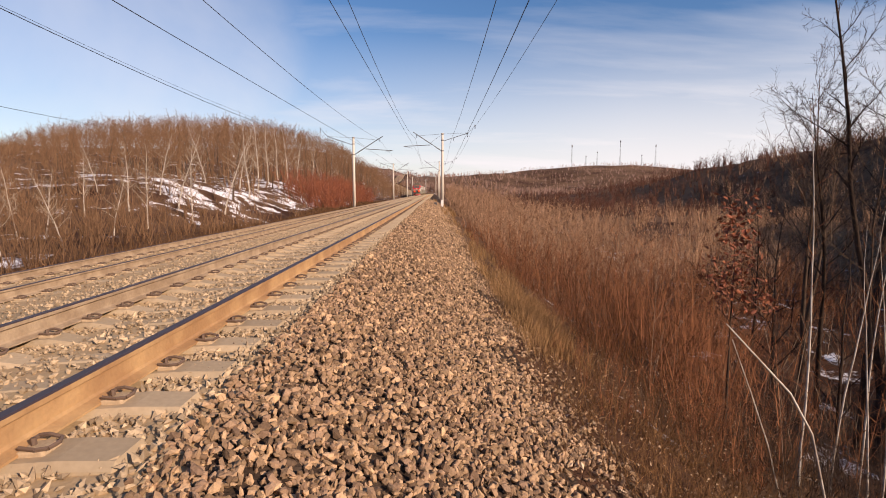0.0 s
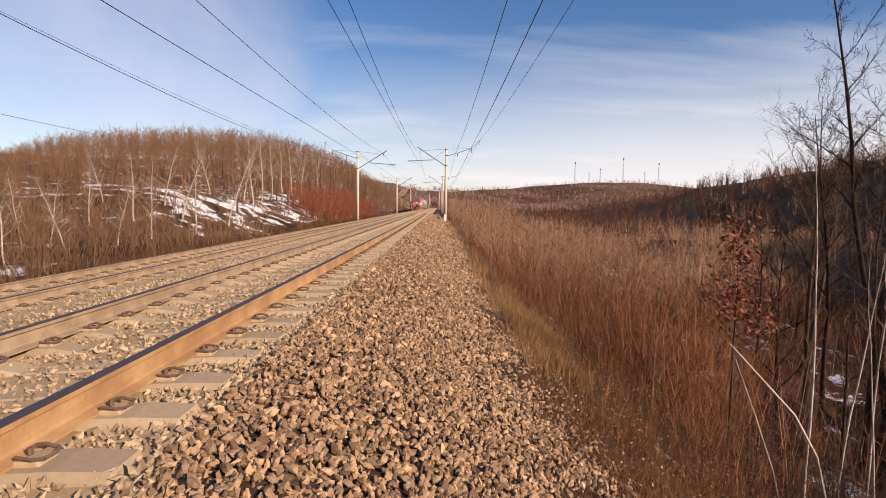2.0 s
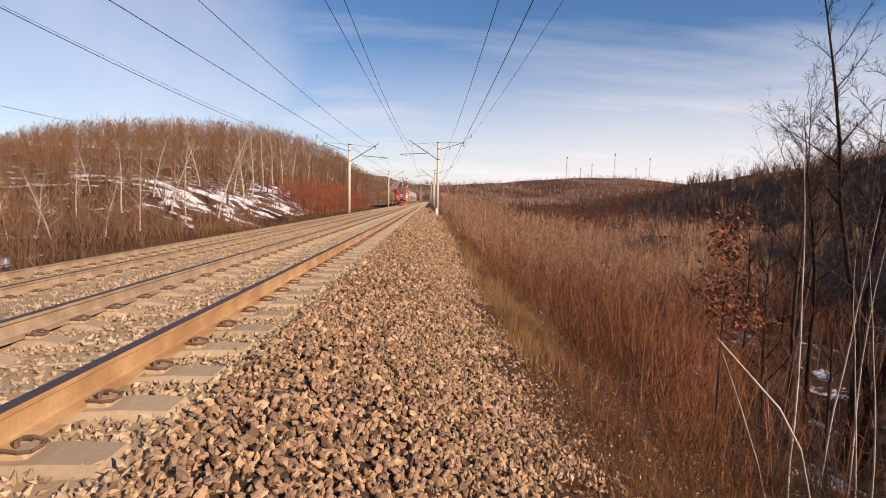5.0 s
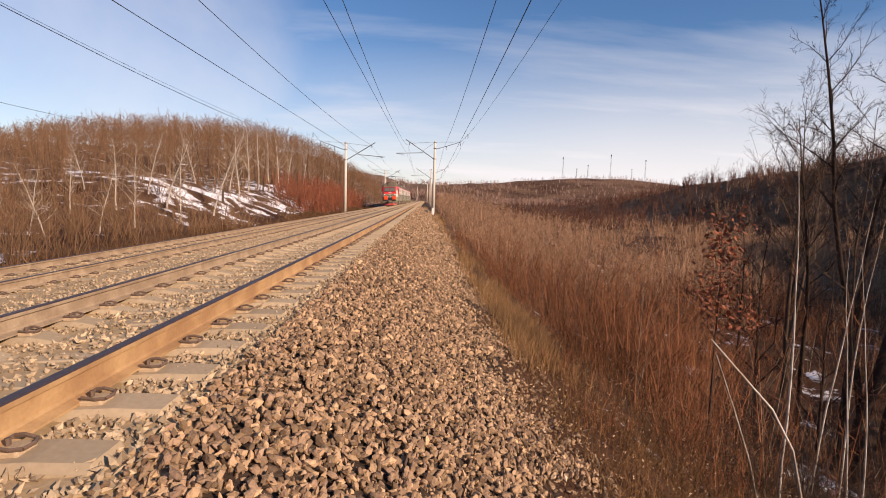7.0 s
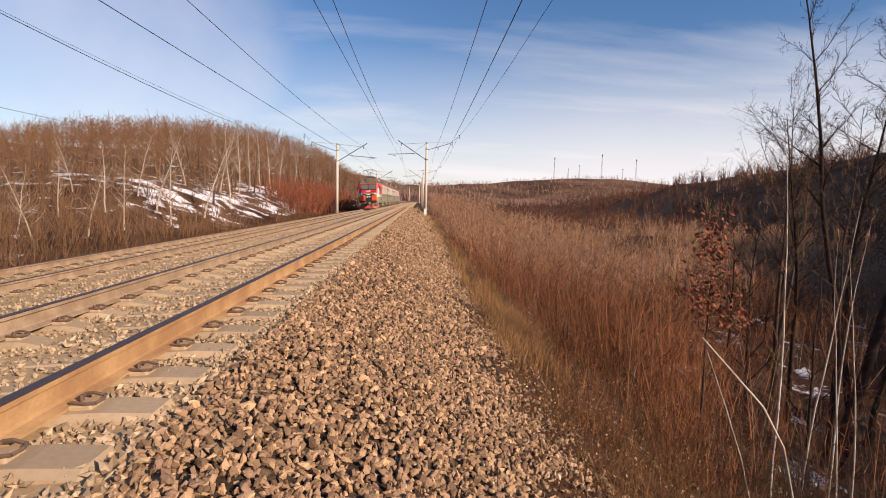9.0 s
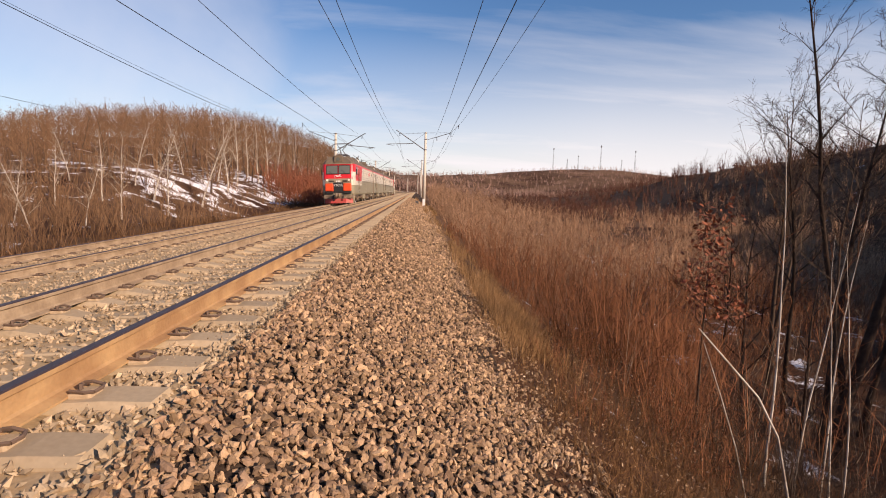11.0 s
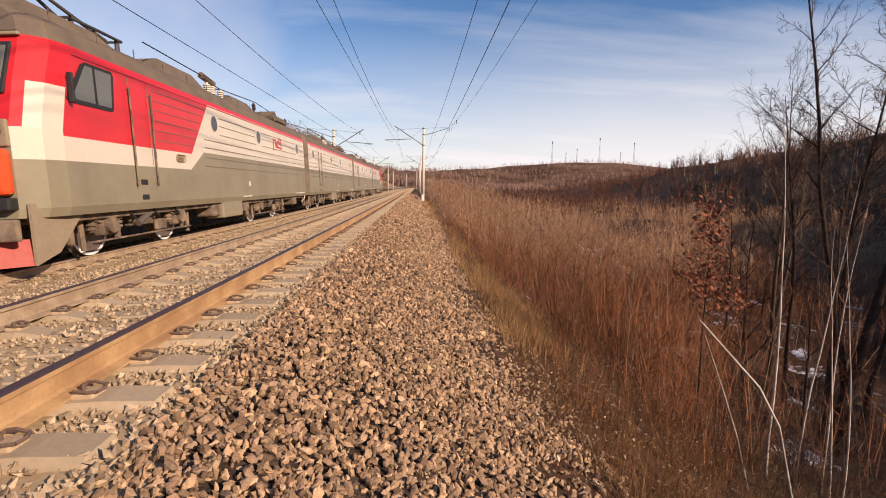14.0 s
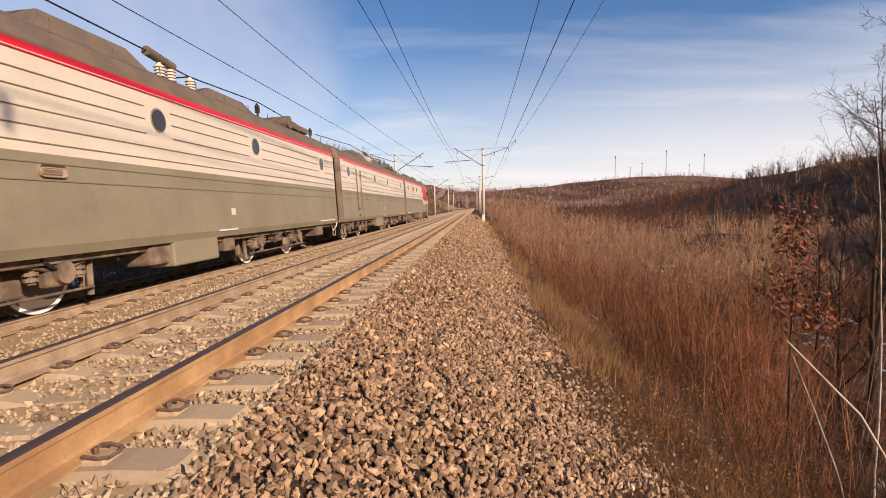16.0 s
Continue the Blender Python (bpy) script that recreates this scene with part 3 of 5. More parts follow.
def glass_material():
    m = bpy.data.materials.new("window_glass_reflection")
    m.use_nodes = True
    b = m.node_tree.nodes["Principled BSDF"]
    # base greyed to stand in for pale reflections in the glass
    b.inputs["Base Color"].default_value = (0.13, 0.135, 0.115, 1)
    b.inputs["Roughness"].default_value = 0.08
    return m


def lamp_material():
    m = bpy.data.materials.new("headlight_glow")
    m.use_nodes = True
    b = m.node_tree.nodes["Principled BSDF"]
    b.inputs["Base Color"].default_value = (0.55, 0.5, 0.4, 1)
    b.inputs["Emission Color"].default_value = (1.0, 0.86, 0.6, 1)
    b.inputs["Emission Strength"].default_value = 0.3
    return m


M_NOSE = material("grimy_beige_paint", (0.30, 0.235, 0.155), 0.6, vary=0.2, size=2, fine=14)
M_GLASS, M_LAMP = glass_material(), lamp_material()
M_PORT = material("porthole_glass", (0.03, 0.03, 0.035), 0.15, vary=0.05)
SEC = 20.2                                  # one section over its couplers
RING = [(1.49, 1.05), (1.55, 1.20), (1.55, 1.97), (1.55, 2.38), (1.55, 2.47), (1.55, 3.20), (1.55, 3.83), (1.52, 3.95), (1.38, 4.26), (1.0, 4.50), (0.0, 4.58)]


def front_y(z):
    """The line of the cab front: upright below, raked back from the windscreen up."""
    return 0.55 if z < 2.66 else 0.55 + (z - 2.66) * 0.36


def hull(cab):
    """The body shell, painted by panels."""
    stations = []
    if cab:
        for back, narrow in ((0.0, 0.34), (0.08, 0.20), (0.30, 0.06), (0.70, 0.0)):
            stations.append([(x * (1 - narrow / 1.55) if x else 0, front_y(z) + back, z) for x, z in RING])
        stations.append([(x, max(1.9, front_y(z) + .7), z) for x, z in RING])
        stations.append([(x, 3.2, z) for x, z in RING])
        stations.append([(x, 4.5, z) for x, z in RING])
        # the slanting edge of the red, then the grey rising to its level along the side
        slant = lambda z: 6.12 + max(0.0, min(z, 3.95) - 2.38) * 0.9
        stations.append([(x, 6.0 if z < 2.0 else slant(z), z) for x, z in RING])
        stations.append([(x, 6.01 if z < 2.0 else 6.75 if z < 2.4 else max(6.9, slant(z) + 0.02), z) for x, z in RING])
    else:
        for y, narrow in ((0.72, 0.24), (0.36, 0.20), (0.39, 0.13), (0.56, 0.0)):
            stations.append([(x * (1 - narrow / 1.55), y, z) for x, z in RING])
    for y in (9.5, 12.5, 16.5, SEC - 0.56):
        stations.append([(x, y, z) for x, z in RING])
    for y, narrow in ((SEC - 0.39, 0.13), (SEC - 0.36, 0.20), (SEC - 0.72, 0.24)):
        stations.append([(x * (1 - narrow / 1.55), y, z) for x, z in RING])
    last = len(stations) - 4
    bm = bmesh.new()
    rows = []
    for st in stations:
        right = [bm.verts.new(p) for p in st]
        left = [bm.verts.new((-p[0], p[1], p[2])) for p in st[:-1]]
        rows.append(right + left[::-1])
    n = len(rows[0])
    k = len(RING)

    def paint(si, lvl):
        if lvl >= 7 or si >= last or (not cab and si < 3):
            return 3
        if lvl == 6:
            return 0
        z = (RING[lvl][1] + RING[lvl + 1][1]) / 2
        if cab and si < 8:
            if si < 3:
                return 0 if z > (2.47, 3.2, 3.2)[si] else 1 if z > 1.97 else 2
            return 0 if z > 2.38 and si < 7 else 1 if z > 1.97 else 2
        return 1 if z > 2.47 else 2

    for si, (a, b) in enumerate(zip(rows[:-1], rows[1:])):
        for i in range(n - 1):
            f = bm.faces.new((a[i], a[i + 1], b[i + 1], b[i]))
            lvl = i if i < k - 1 else n - 2 - i
            f.material_index = paint(si, lvl)
        bm.faces.new((a[n - 1], a[0], b[0], b[n - 1])).material_index = 4
    for row, cab_end in ((rows[0], cab), (rows[-1], False)):
        for i in range(k - 1):
            lo_r, hi_r, lo_l, hi_l = row[i], row[i + 1], row[n - 1 - i], row[n - 2 - i]
            f = bm.faces.new((lo_r, hi_r, hi_l, lo_l) if hi_r is not hi_l else (lo_r, hi_r, lo_l))
            z = (RING[i][1] + RING[i + 1][1]) / 2
            f.material_index = (0 if z > 2.47 else 2) if cab_end and z < 3.9 else 3
    return finish(bm, "body", [M_RED, M_CREAM, M_GREY, M_ROOF, M_UNDER])


def side_disc(x, y, z, r, depth, mat_ring, mat_in, parent, name, label=""):
    bm = bmesh.new()
    cyl(bm, (x - 0.02, y, z), (x + math.copysign(depth, x), y, z), r * 1.14, n=24, mat=0)
    ob = part(name, bm, mat_ring, parent, label)
    bm = bmesh.new()
    cyl(bm, (x - 0.02, y, z), (x + math.copysign(depth + 0.006, x), y, z), r, n=24)
    part("pane", bm, mat_in, ob)
    return ob


def bogie(parent, yc):
    """A two-axle bogie: side frames with axle boxes, springs, dampers, brake gear."""
    bm = bmesh.new()
    for s in (-1, 1):
        box(bm, (s * 1.10, yc, 0.90), (0.16, 4.3, 0.34), 0.05)
        box(bm, (s * 1.08, yc, 0.66), (0.18, 1.1, 0.34), 0.05)
    for y in (-1.6, 0, 1.6):
        box(bm, (0, yc + y * 1.1, 0.82), (2.1, 0.25, 0.2), 0.03)
    me = finish(bm, "bogie_frame", M_UNDER)
    fr = child("bogie_frame", me, parent, "dusty brown bogie frame")
    for s in (-1, 1):
        for w in (-1.5, 1.5):
            bm = bmesh.new()
            box(bm, (s * 1.16, yc + w, 0.60), (0.22, 0.46, 0.42), 0.06)
            cyl(bm, (s * 1.2, yc + w, 0.60), (s * 1.36, yc + w, 0.60), 0.17, n=14)
            part("axle_box", bm, M_UNDER, fr)
            for q in (-0.42, 0.42):
                bm = bmesh.new()
                for j in range(5):
                    cyl(bm, (s * 1.18, yc + w + q, 0.52 + j * 0.085), (s * 1.18, yc + w + q, 0.57 + j * 0.085), 0.10, n=10)
                cyl(bm, (s * 1.18, yc + w + q, 0.48), (s * 1.18, yc + w + q, 0.95), 0.06, n=8)
                part("spring", bm, M_UNDER, fr)
        bm = bmesh.new()
        cyl(bm, (s * 1.3, yc - 0.5, 0.55), (s * 1.3, yc + 0.45, 0.98), 0.055, n=8)
        cyl(bm, (s * 1.3, yc - 0.5, 0.55), (s * 1.3, yc, 0.77), 0.075, n=8)
        part("damper", bm, M_WHEEL, fr)
        bm = bmesh.new()
        for w in (-1.5, 1.5):
            for d in (-1, 1):
                cyl(bm, (s * 1.24, yc + w + d * 0.2, 0.66), (s * 1.24, yc + w + d * 0.85, 0.84), 0.035, n=6)
                box(bm, (s * 0.98, yc + w + d * 0.74, 0.52), (0.12, 0.10, 0.5), 0.03)
        cyl(bm, (s * 1.26, yc - 2.1, 0.30), (s * 1.26, yc + 2.1, 0.30), 0.022, n=6)
        part("brake_rigging", bm, M_UNDER, fr, "grimy brake rods and links")
        for k in range(3):
            bm = bmesh.new()
            y = yc - 1.0 + k
            pts = [(s * 1.3, y, 1.0), (s * 1.38, y + 0.12, 0.78), (s * 1.34, y + 0.34, 0.66), (s * 1.25, y + 0.5, 0.74)]
            for p, q in zip(pts[:-1], pts[1:]):
                cyl(bm, p, q, 0.024, n=6)
            part("air_hose", bm, M_BLACK, fr)
        bm = bmesh.new()
        box(bm, (s * 1.22, yc + 0.6, 0.46), (0.1, 0.5, 0.26), 0.04)
        part("brake_cylinder", bm, M_UNDER, fr)
        for w in (-2.2, 2.2):
            bm = bmesh.new()
            cyl(bm, (s * 1.15, yc + w * 0.98, 0.16), (s * 1.15, yc + w, 0.8), 0.05, n=8)
            part("sand_pipe", bm, M_UNDER, fr)


def wheelset_meshes():
    bm = bmesh.new()
    cyl(bm, (-1.0, 0, 0), (1.0, 0, 0), 0.09, n=12)
    ax = finish(bm, "axle", M_WHEEL)
    bm = bmesh.new()
    cyl(bm, (-0.065, 0, 0), (0.065, 0, 0), 0.625, n=36)
    cyl(bm, (-0.085, 0, 0), (-0.055, 0, 0), 0.655, n=36)
    cyl(bm, (0.05, 0, 0), (0.09, 0, 0), 0.20, n=18)
    wh = finish(bm, "wheel", M_WHEEL, False)
    bm = bmesh.new()
    for i in range(36):
        a0, a1 = 2 * math.pi * i / 36, 2 * math.pi * (i + 1) / 36
        v = [bm.verts.new((x, r * math.cos(a), r * math.sin(a))) for x, r, a in ((0.069, .565, a0), (0.069, .622, a0), (0.069, .622, a1), (0.069, .565, a1), (0.062, .565, a0), (0.062, .622, a0), (0.062, .622, a1), (0.062, .565, a1))]
        bm.faces.new(v[:4])
        bm.faces.new((v[0], v[3], v[7], v[4]))
    rim = finish(bm, "rim", M_WHITE)
    return ax, wh, rim


ME_AXLE, ME_WHEEL, ME_RIM = wheelset_meshes()
AXLES = (2.7, 5.7, 12.5, 15.5)


def roof_gear(t, cab):
    for y0, y1, h, w in ((5.9, 8.8, 0.52, 0.95), (11.0, 13.7, 0.46, 0.95), (14.4, 15.4, 0.2, 0.6)):
        bm = bmesh.new()
        z0 = 4.18
        lo = [bm.verts.new((sx * w * 1.15, y, z0)) for y in (y0, y1) for sx in (-1, 1)]
        hi = [bm.verts.new((sx * w * 0.8, y, z0 + h)) for y in (y0 + 0.55, y1 - 0.35) for sx in (-1, 1)]
        bm.faces.new((hi[0], hi[1], hi[3], hi[2]))
        for a, b in ((0, 1), (1, 3), (3, 2), (2, 0)):
            bm.faces.new((lo[a], lo[b], hi[b], hi[a]))
        bm.faces.new((lo[0], lo[2], lo[3], lo[1]))
        bmesh.ops.bevel(bm, geom=bm.edges[:], offset=0.04, segments=2, affect="EDGES")
        part("roof_housing", bm, M_ROOF, t, "dusty brown roof housing")
    for x, y in ((0.85, 9.35), (0.85, 9.75), (0.8, 10.6), (-0.6, 9.4), (-0.6, 10.5)):
        bm = bmesh.new()
        for j in range(6):
            cyl(bm, (x, y, 4.22 + j * 0.065), (x, y, 4.265 + j * 0.065), 0.115, 0.085, n=12)
        cyl(bm, (x, y, 4.15), (x, y, 4.64), 0.05, n=8)
        part("insulator", bm, M_PORC, t, "pale ribbed roof insulator")
    bm = bmesh.new()
    cyl(bm, (0.85, 8.95, 4.78), (0.85, 9.85, 4.68), 0.10, n=14)
    part("circuit_breaker", bm, M_ROOF, t)
    bm = bmesh.new()
    for a, b in (((0.85, 9.8, 4.66), (0.8, 10.6, 4.66)), ((0.8, 10.6, 4.66), (0.75, 14.6, 4.86)), ((0.75, 14.6, 4.86), (0.6, SEC - 0.3, 4.72)), ((0.8, 10.6, 4.66), (-0.6, 10.5, 4.66)), ((0.6, 0.4, 4.72), (0.85, 5.6, 4.86)), ((0.85, 5.6, 4.86), (0.85, 9.0, 4.78))):
        if not (cab and a[1] < 5):
            cyl(bm, a, b, 0.018, n=6)
    part("busbar", bm, M_WIRE, t)
    for y in (14.6, SEC - 0.5):
        bm = bmesh.new()
        cyl(bm, (0.68, y, 4.2), (0.68, y, 4.84), 0.04, n=8)
        for j in range(4):
            cyl(bm, (0.68, y, 4.55 + j * 0.06), (0.68, y, 4.59 + j * 0.06), 0.08, n=10)
        part("post_insulator", bm, M_INSUL, t)
    bm = bmesh.new()
    cyl(bm, (-0.4, 16.4, 4.52), (1.05, 16.4, 4.52), 0.22, n=20)
    box(bm, (0.4, 17.4, 4.46), (1.3, 1.8, 0.22), 0.05)
    part("resistor_cover", bm, M_ROOF, t)
    for s in (-1, 1):
        bm = bmesh.new()
        for y in np.arange(1.6 if cab else 0.8, SEC - 0.6, 1.3):
            cyl(bm, (s * 1.32, y, 4.12), (s * 1.32, y, 4.32), 0.012, n=5)
        part("roof_rail_posts", bm, M_ROOF, t)["kind"] = "stuff"


def pantograph(t):
    p = child("pantograph", rods("pantograph", [(x0, 3.4, 4.76, x0, 5.2, 4.76, .035, .035) for x0 in (-.55, .55)] + [(-.55, y, 4.76, .55, y, 4.76, .03, .03) for y in (3.4, 4.3, 5.2)] + [(x, y, 4.2, x, y, 4.76, .07, .05) for x in (-.5, .5) for y in (3.5, 5.1)], M_STEEL, 8), t, "raised dark steel pantograph")
    bm = bmesh.new()
    for s in (-1, 1):
        cyl(bm, (s * 0.25, 5.1, 4.76), (s * 0.1, 3.35, 5.2), 0.045, 0.035, 8)
    part("lower_arm", bm, M_STEEL, p)
    bm = bmesh.new()
    for s in (-1, 1):
        cyl(bm, (s * 0.1, 3.35, 5.2), (s * 0.5, 4.25, 5.80), 0.03, n=8)
    cyl(bm, (-0.35, 3.85, 5.5), (0.35, 3.85, 5.5), 0.02, n=6)
    part("upper_arm", bm, M_STEEL, p)
    for y in (4.05, 4.45):
        bm = bmesh.new()
        cyl(bm, (-0.62, y, 5.88), (0.62, y, 5.88), 0.028, n=8)
        for s in (-1, 1):
            cyl(bm, (s * 0.62, y, 5.88), (s * 0.86, y, 5.80), 0.022, n=6)
            cyl(bm, (s * 0.86, y, 5.80), (s * 1.05, y, 5.60), 0.018, n=6)
        part("contact_strip", bm, M_STEEL, p)


def emblem(t, at, width, mat, label, along):
    """A plain emblem: one bent ribbon."""
    run = [(-0.48, -0.2), (-0.48, 0.12), (-0.22, 0.12), (-0.22, -0.08), (-0.06, -0.08), (-0.14, 0.02), (0.06, 0.1), (0.02, -0.06), (0.24, -0.1), (0.44, -0.1), (0.44, 0.2), (0.2, 0.2), (0.2, 0.08), (0.44, 0.04)]
    bm = bmesh.new()
    for (u0, w0), (u1, w1) in zip(run[:-1], run[1:]):
        a, b = Vector(at(u0 * width, w0 * width)), Vector(at(u1 * width, w1 * width))
        r = bmesh.ops.create_cube(bm, size=1.0)
        d = (b - a).normalized()
        n = Vector((1, 0, 0)) if along else Vector((0, 1, 0))
        e = d.cross(n)
        k = 0.055 * width
        M = Matrix(((d.x * ((b - a).length + k), n.x * 0.012, e.x * k, 0), (d.y * ((b - a).length + k), n.y * 0.012, e.y * k, 0), (d.z * ((b - a).length + k), n.z * 0.012, e.z * k, 0), (0, 0, 0, 1)))
        bmesh.ops.transform(bm, matrix=Matrix.Translation((a + b) / 2) @ M, verts=r["verts"])
    part("emblem", bm, mat, t, label)


def cab_front(t):
    """What is fixed to the cab end: windscreen, lamps, covers, coupler, plough."""
    rake = Matrix.Rotation(-math.atan(0.36), 4, "X")
    for x in (-0.575, 0.575):
        bm = bmesh.new()
        box(bm, (x, front_y(3.42) - 0.01, 3.40), (1.10, 0.05, 0.90), 0.02, rot=rake)
        ws = part("windscreen", bm, M_BLACK, t, "dark cab windscreen with black rubber edge")
        bm = bmesh.new()
        box(bm, (x, front_y(3.42) - 0.025, 3.40), (0.98, 0.05, 0.76), 0.015, rot=rake)
        part("pane", bm, M_GLASS, ws)
        bm = bmesh.new()
        cyl(bm, (x + 0.1, front_y(2.98) - 0.06, 2.98), (x - 0.3, front_y(3.3) - 0.06, 3.3), 0.012, n=5)
        part("wiper", bm, M_BLACK, t)
    bm = bmesh.new()
    lo = [bm.verts.new(q) for q in ((-1.26, 0.98, 3.96), (1.26, 0.98, 3.96), (1.46, 4.7, 3.97), (-1.46, 4.7, 3.97))]
    hi = [bm.verts.new(q) for q in ((-1.05, 1.5, 4.66), (1.05, 1.5, 4.66), (1.0, 3.3, 4.68), (-1.0, 3.3, 4.68))]
    bm.faces.new(hi)
    bm.faces.new(lo[::-1])
    for i in range(4):
        bm.faces.new((lo[i], lo[(i + 1) % 4], hi[(i + 1) % 4], hi[i]))
    bmesh.ops.bevel(bm, geom=bm.edges[:], offset=0.07, segments=2, affect="EDGES")
    part("cab_roof", bm, M_ROOF, t, "dusty brown sloping cab roof")
    bm = bmesh.new()
    box(bm, (0, 0.97, 3.95), (2.5, 0.08, 0.06), 0.02)
    part("rain_strip", bm, M_NOSE, t)
    bm = bmesh.new()
    lo = [bm.verts.new(q) for q in ((-0.44, 0.98, 4.12), (0.44, 0.98, 4.12), (0.40, 2.2, 4.5), (-0.40, 2.2, 4.5))]
    hi = [bm.verts.new(q) for q in ((-0.33, 1.02, 4.74), (0.33, 1.02, 4.74), (0.3, 2.2, 4.78), (-0.3, 2.2, 4.78))]
    bm.faces.new(hi)
    bm.faces.new(lo[::-1])
    for i in range(4):
        bm.faces.new((lo[i], lo[(i + 1) % 4], hi[(i + 1) % 4], hi[i]))
    bmesh.ops.bevel(bm, geom=bm.edges[:], offset=0.03, segments=2, affect="EDGES")
    hl = part("headlight_housing", bm, M_ROOF, t, "brown roof headlight housing")
    bm = bmesh.new()
    cyl(bm, (0, 1.02, 4.38), (0, 0.965, 4.38), 0.17, n=20)
    part("headlight", bm, M_GLASS, hl)
    bm = bmesh.new()
    box(bm, (0, 0.54, 2.37), (2.42, 0.07, 0.42), 0.03)
    part("nose_trim", bm, M_NOSE, t, "grimy beige nose band")
    for s in (-1, 1):
        bm = bmesh.new()
        cyl(bm, (s * 1.0, 0.57, 2.44), (s * 1.0, 0.48, 2.44), 0.15, n=18)
        lm = part("marker_lamp", bm, M_UNDER, t)
        bm = bmesh.new()
        cyl(bm, (s * 1.0, 0.49, 2.44), (s * 1.0, 0.47, 2.44), 0.115, n=18)
        part("lens", bm, M_LAMP, lm)
        bm = bmesh.new()
        box(bm, (s * 0.60, 0.50, 2.34), (0.42, 0.08, 0.12), 0.02)
        part("vent_panel", bm, M_BLACK, t)
        bm = bmesh.new()
        box(bm, (s * 0.83, 0.46, 1.77), (0.76, 0.20, 0.72), 0.08)
        part("buffer_cover", bm, M_ORANGE, t, "bright orange-red front panel")
        bm = bmesh.new()
        box(bm, (s * 0.83, 0.48, 1.28), (0.74, 0.22, 0.2), 0.03)
        part("step_recess", bm, M_BLACK, t)
    bm = bmesh.new()
    box(bm, (0, 0.52, 1.75), (0.92, 0.12, 0.95), 0.03)
    part("centre_panel", bm, M_BLACK, t)
    letters = bpy.data.curves.new("class_letters", "FONT")
    letters.body, letters.size, letters.align_x, letters.extrude = "4\u042d\u04215\u041a", 0.27, "CENTER", 0.006
    letters.materials.append(M_WHITE)
    ob = new("class_letters", letters)
    ob.parent = t
    ob.matrix_basis = pose(0, 0.445, 1.86, 90, 0, 0)
    tagged(ob, "white painted class letters")
    for k in range(3):
        bm = bmesh.new()
        box(bm, (-0.15 + k * 0.15, 0.50, 2.32), (0.10, 0.05, 0.14), 0.01)
        part("marking", bm, M_WHITE, t, "white painted marking bar")
    emblem(t, lambda u, w: (u, 0.57 + w * 0.36, 2.80 + w), 0.62, M_WHITE, "white emblem shape", 0)
    bm = bmesh.new()
    box(bm, (0, 0.15, 1.06), (0.34, 0.9, 0.34), 0.06)
    box(bm, (-0.12, -0.30, 1.06), (0.16, 0.4, 0.40), 0.05)
    box(bm, (0.16, -0.22, 1.06), (0.12, 0.26, 0.36), 0.05)
    part("coupler", bm, M_UNDER, t, "heavy dark automatic coupler")
    for s in (-0.45, 0.45):
        bm = bmesh.new()
        pts = [(s, 0.35, 1.15), (s * 1.05, 0.1, 0.8), (s * 0.95, 0.05, 0.6), (s * 0.8, 0.2, 0.55)]
        for a, b in zip(pts[:-1], pts[1:]):
            cyl(bm, a, b, 0.03, n=8)
        part("brake_hose", bm, M_BLACK, t)
    bm = bmesh.new()
    lo = [(-1.32, 0.55), (-0.7, 0.12), (0.7, 0.12), (1.32, 0.55)]
    for (x0, y0), (x1, y1) in zip(lo[:-1], lo[1:]):
        v = [bm.verts.new(p) for p in ((x0, y0, 0.2), (x1, y1, 0.2), (x1, y1 + 0.12, 0.62), (x0, y0 + 0.12, 0.62), (x0, y0 + 0.05, 0.2), (x1, y1 + 0.05, 0.2), (x1, y1 + 0.17, 0.62), (x0, y0 + 0.17, 0.62))]
        for q in ((0, 1, 2, 3), (4, 7, 6, 5), (3, 2, 6, 7), (0, 4, 5, 1)):
            bm.faces.new([v[i] for i in q])
    part("snow_plough", bm, M_PLOUGH, t, "dusty red snow plough")
    bm = bmesh.new()
    box(bm, (0, 0.30, 0.78), (2.72, 0.10, 0.34), 0.03)
    part("front_sill", bm, M_UNDER, t, "grimy dark front sill")
    for s in (-1, 1):
        bm = bmesh.new()
        v = [bm.verts.new((s * x, y, z)) for x, y, z in ((1.38, 0.55, 0.2), (1.38, 0.55, 1.18), (1.38, 2.0, 1.18), (1.38, 1.1, 0.35))]
        w = [bm.verts.new((s * 1.33, q.co.y, q.co.z)) for q in v]
        bm.faces.new(v)
        bm.faces.new(w[::-1])
        for i in range(4):
            bm.faces.new((v[i], w[i], w[(i + 1) % 4], v[(i + 1) % 4]))
        part("side_skirt", bm, M_NOSE, t, "pale slanted skirt behind the plough")
        # cab side window
        bm = bmesh.new()
        outline = [(1.42, 3.02), (1.50, 2.97), (2.72, 2.97), (2.78, 3.02), (2.86, 3.66), (2.80, 3.74), (2.02, 3.74), (1.90, 3.68)]
        v = [bm.verts.new((s * 1.53, y, z)) for y, z in outline]
        w = [bm.verts.new((s * 1.566, y, z)) for y, z in outline]
        bm.faces.new(w)
        for i in range(8):
            bm.faces.new((v[i], v[(i + 1) % 8], w[(i + 1) % 8], w[i]))
        w_ = part("side_window", bm, M_BLACK, t, "dark slant-edged cab side window")
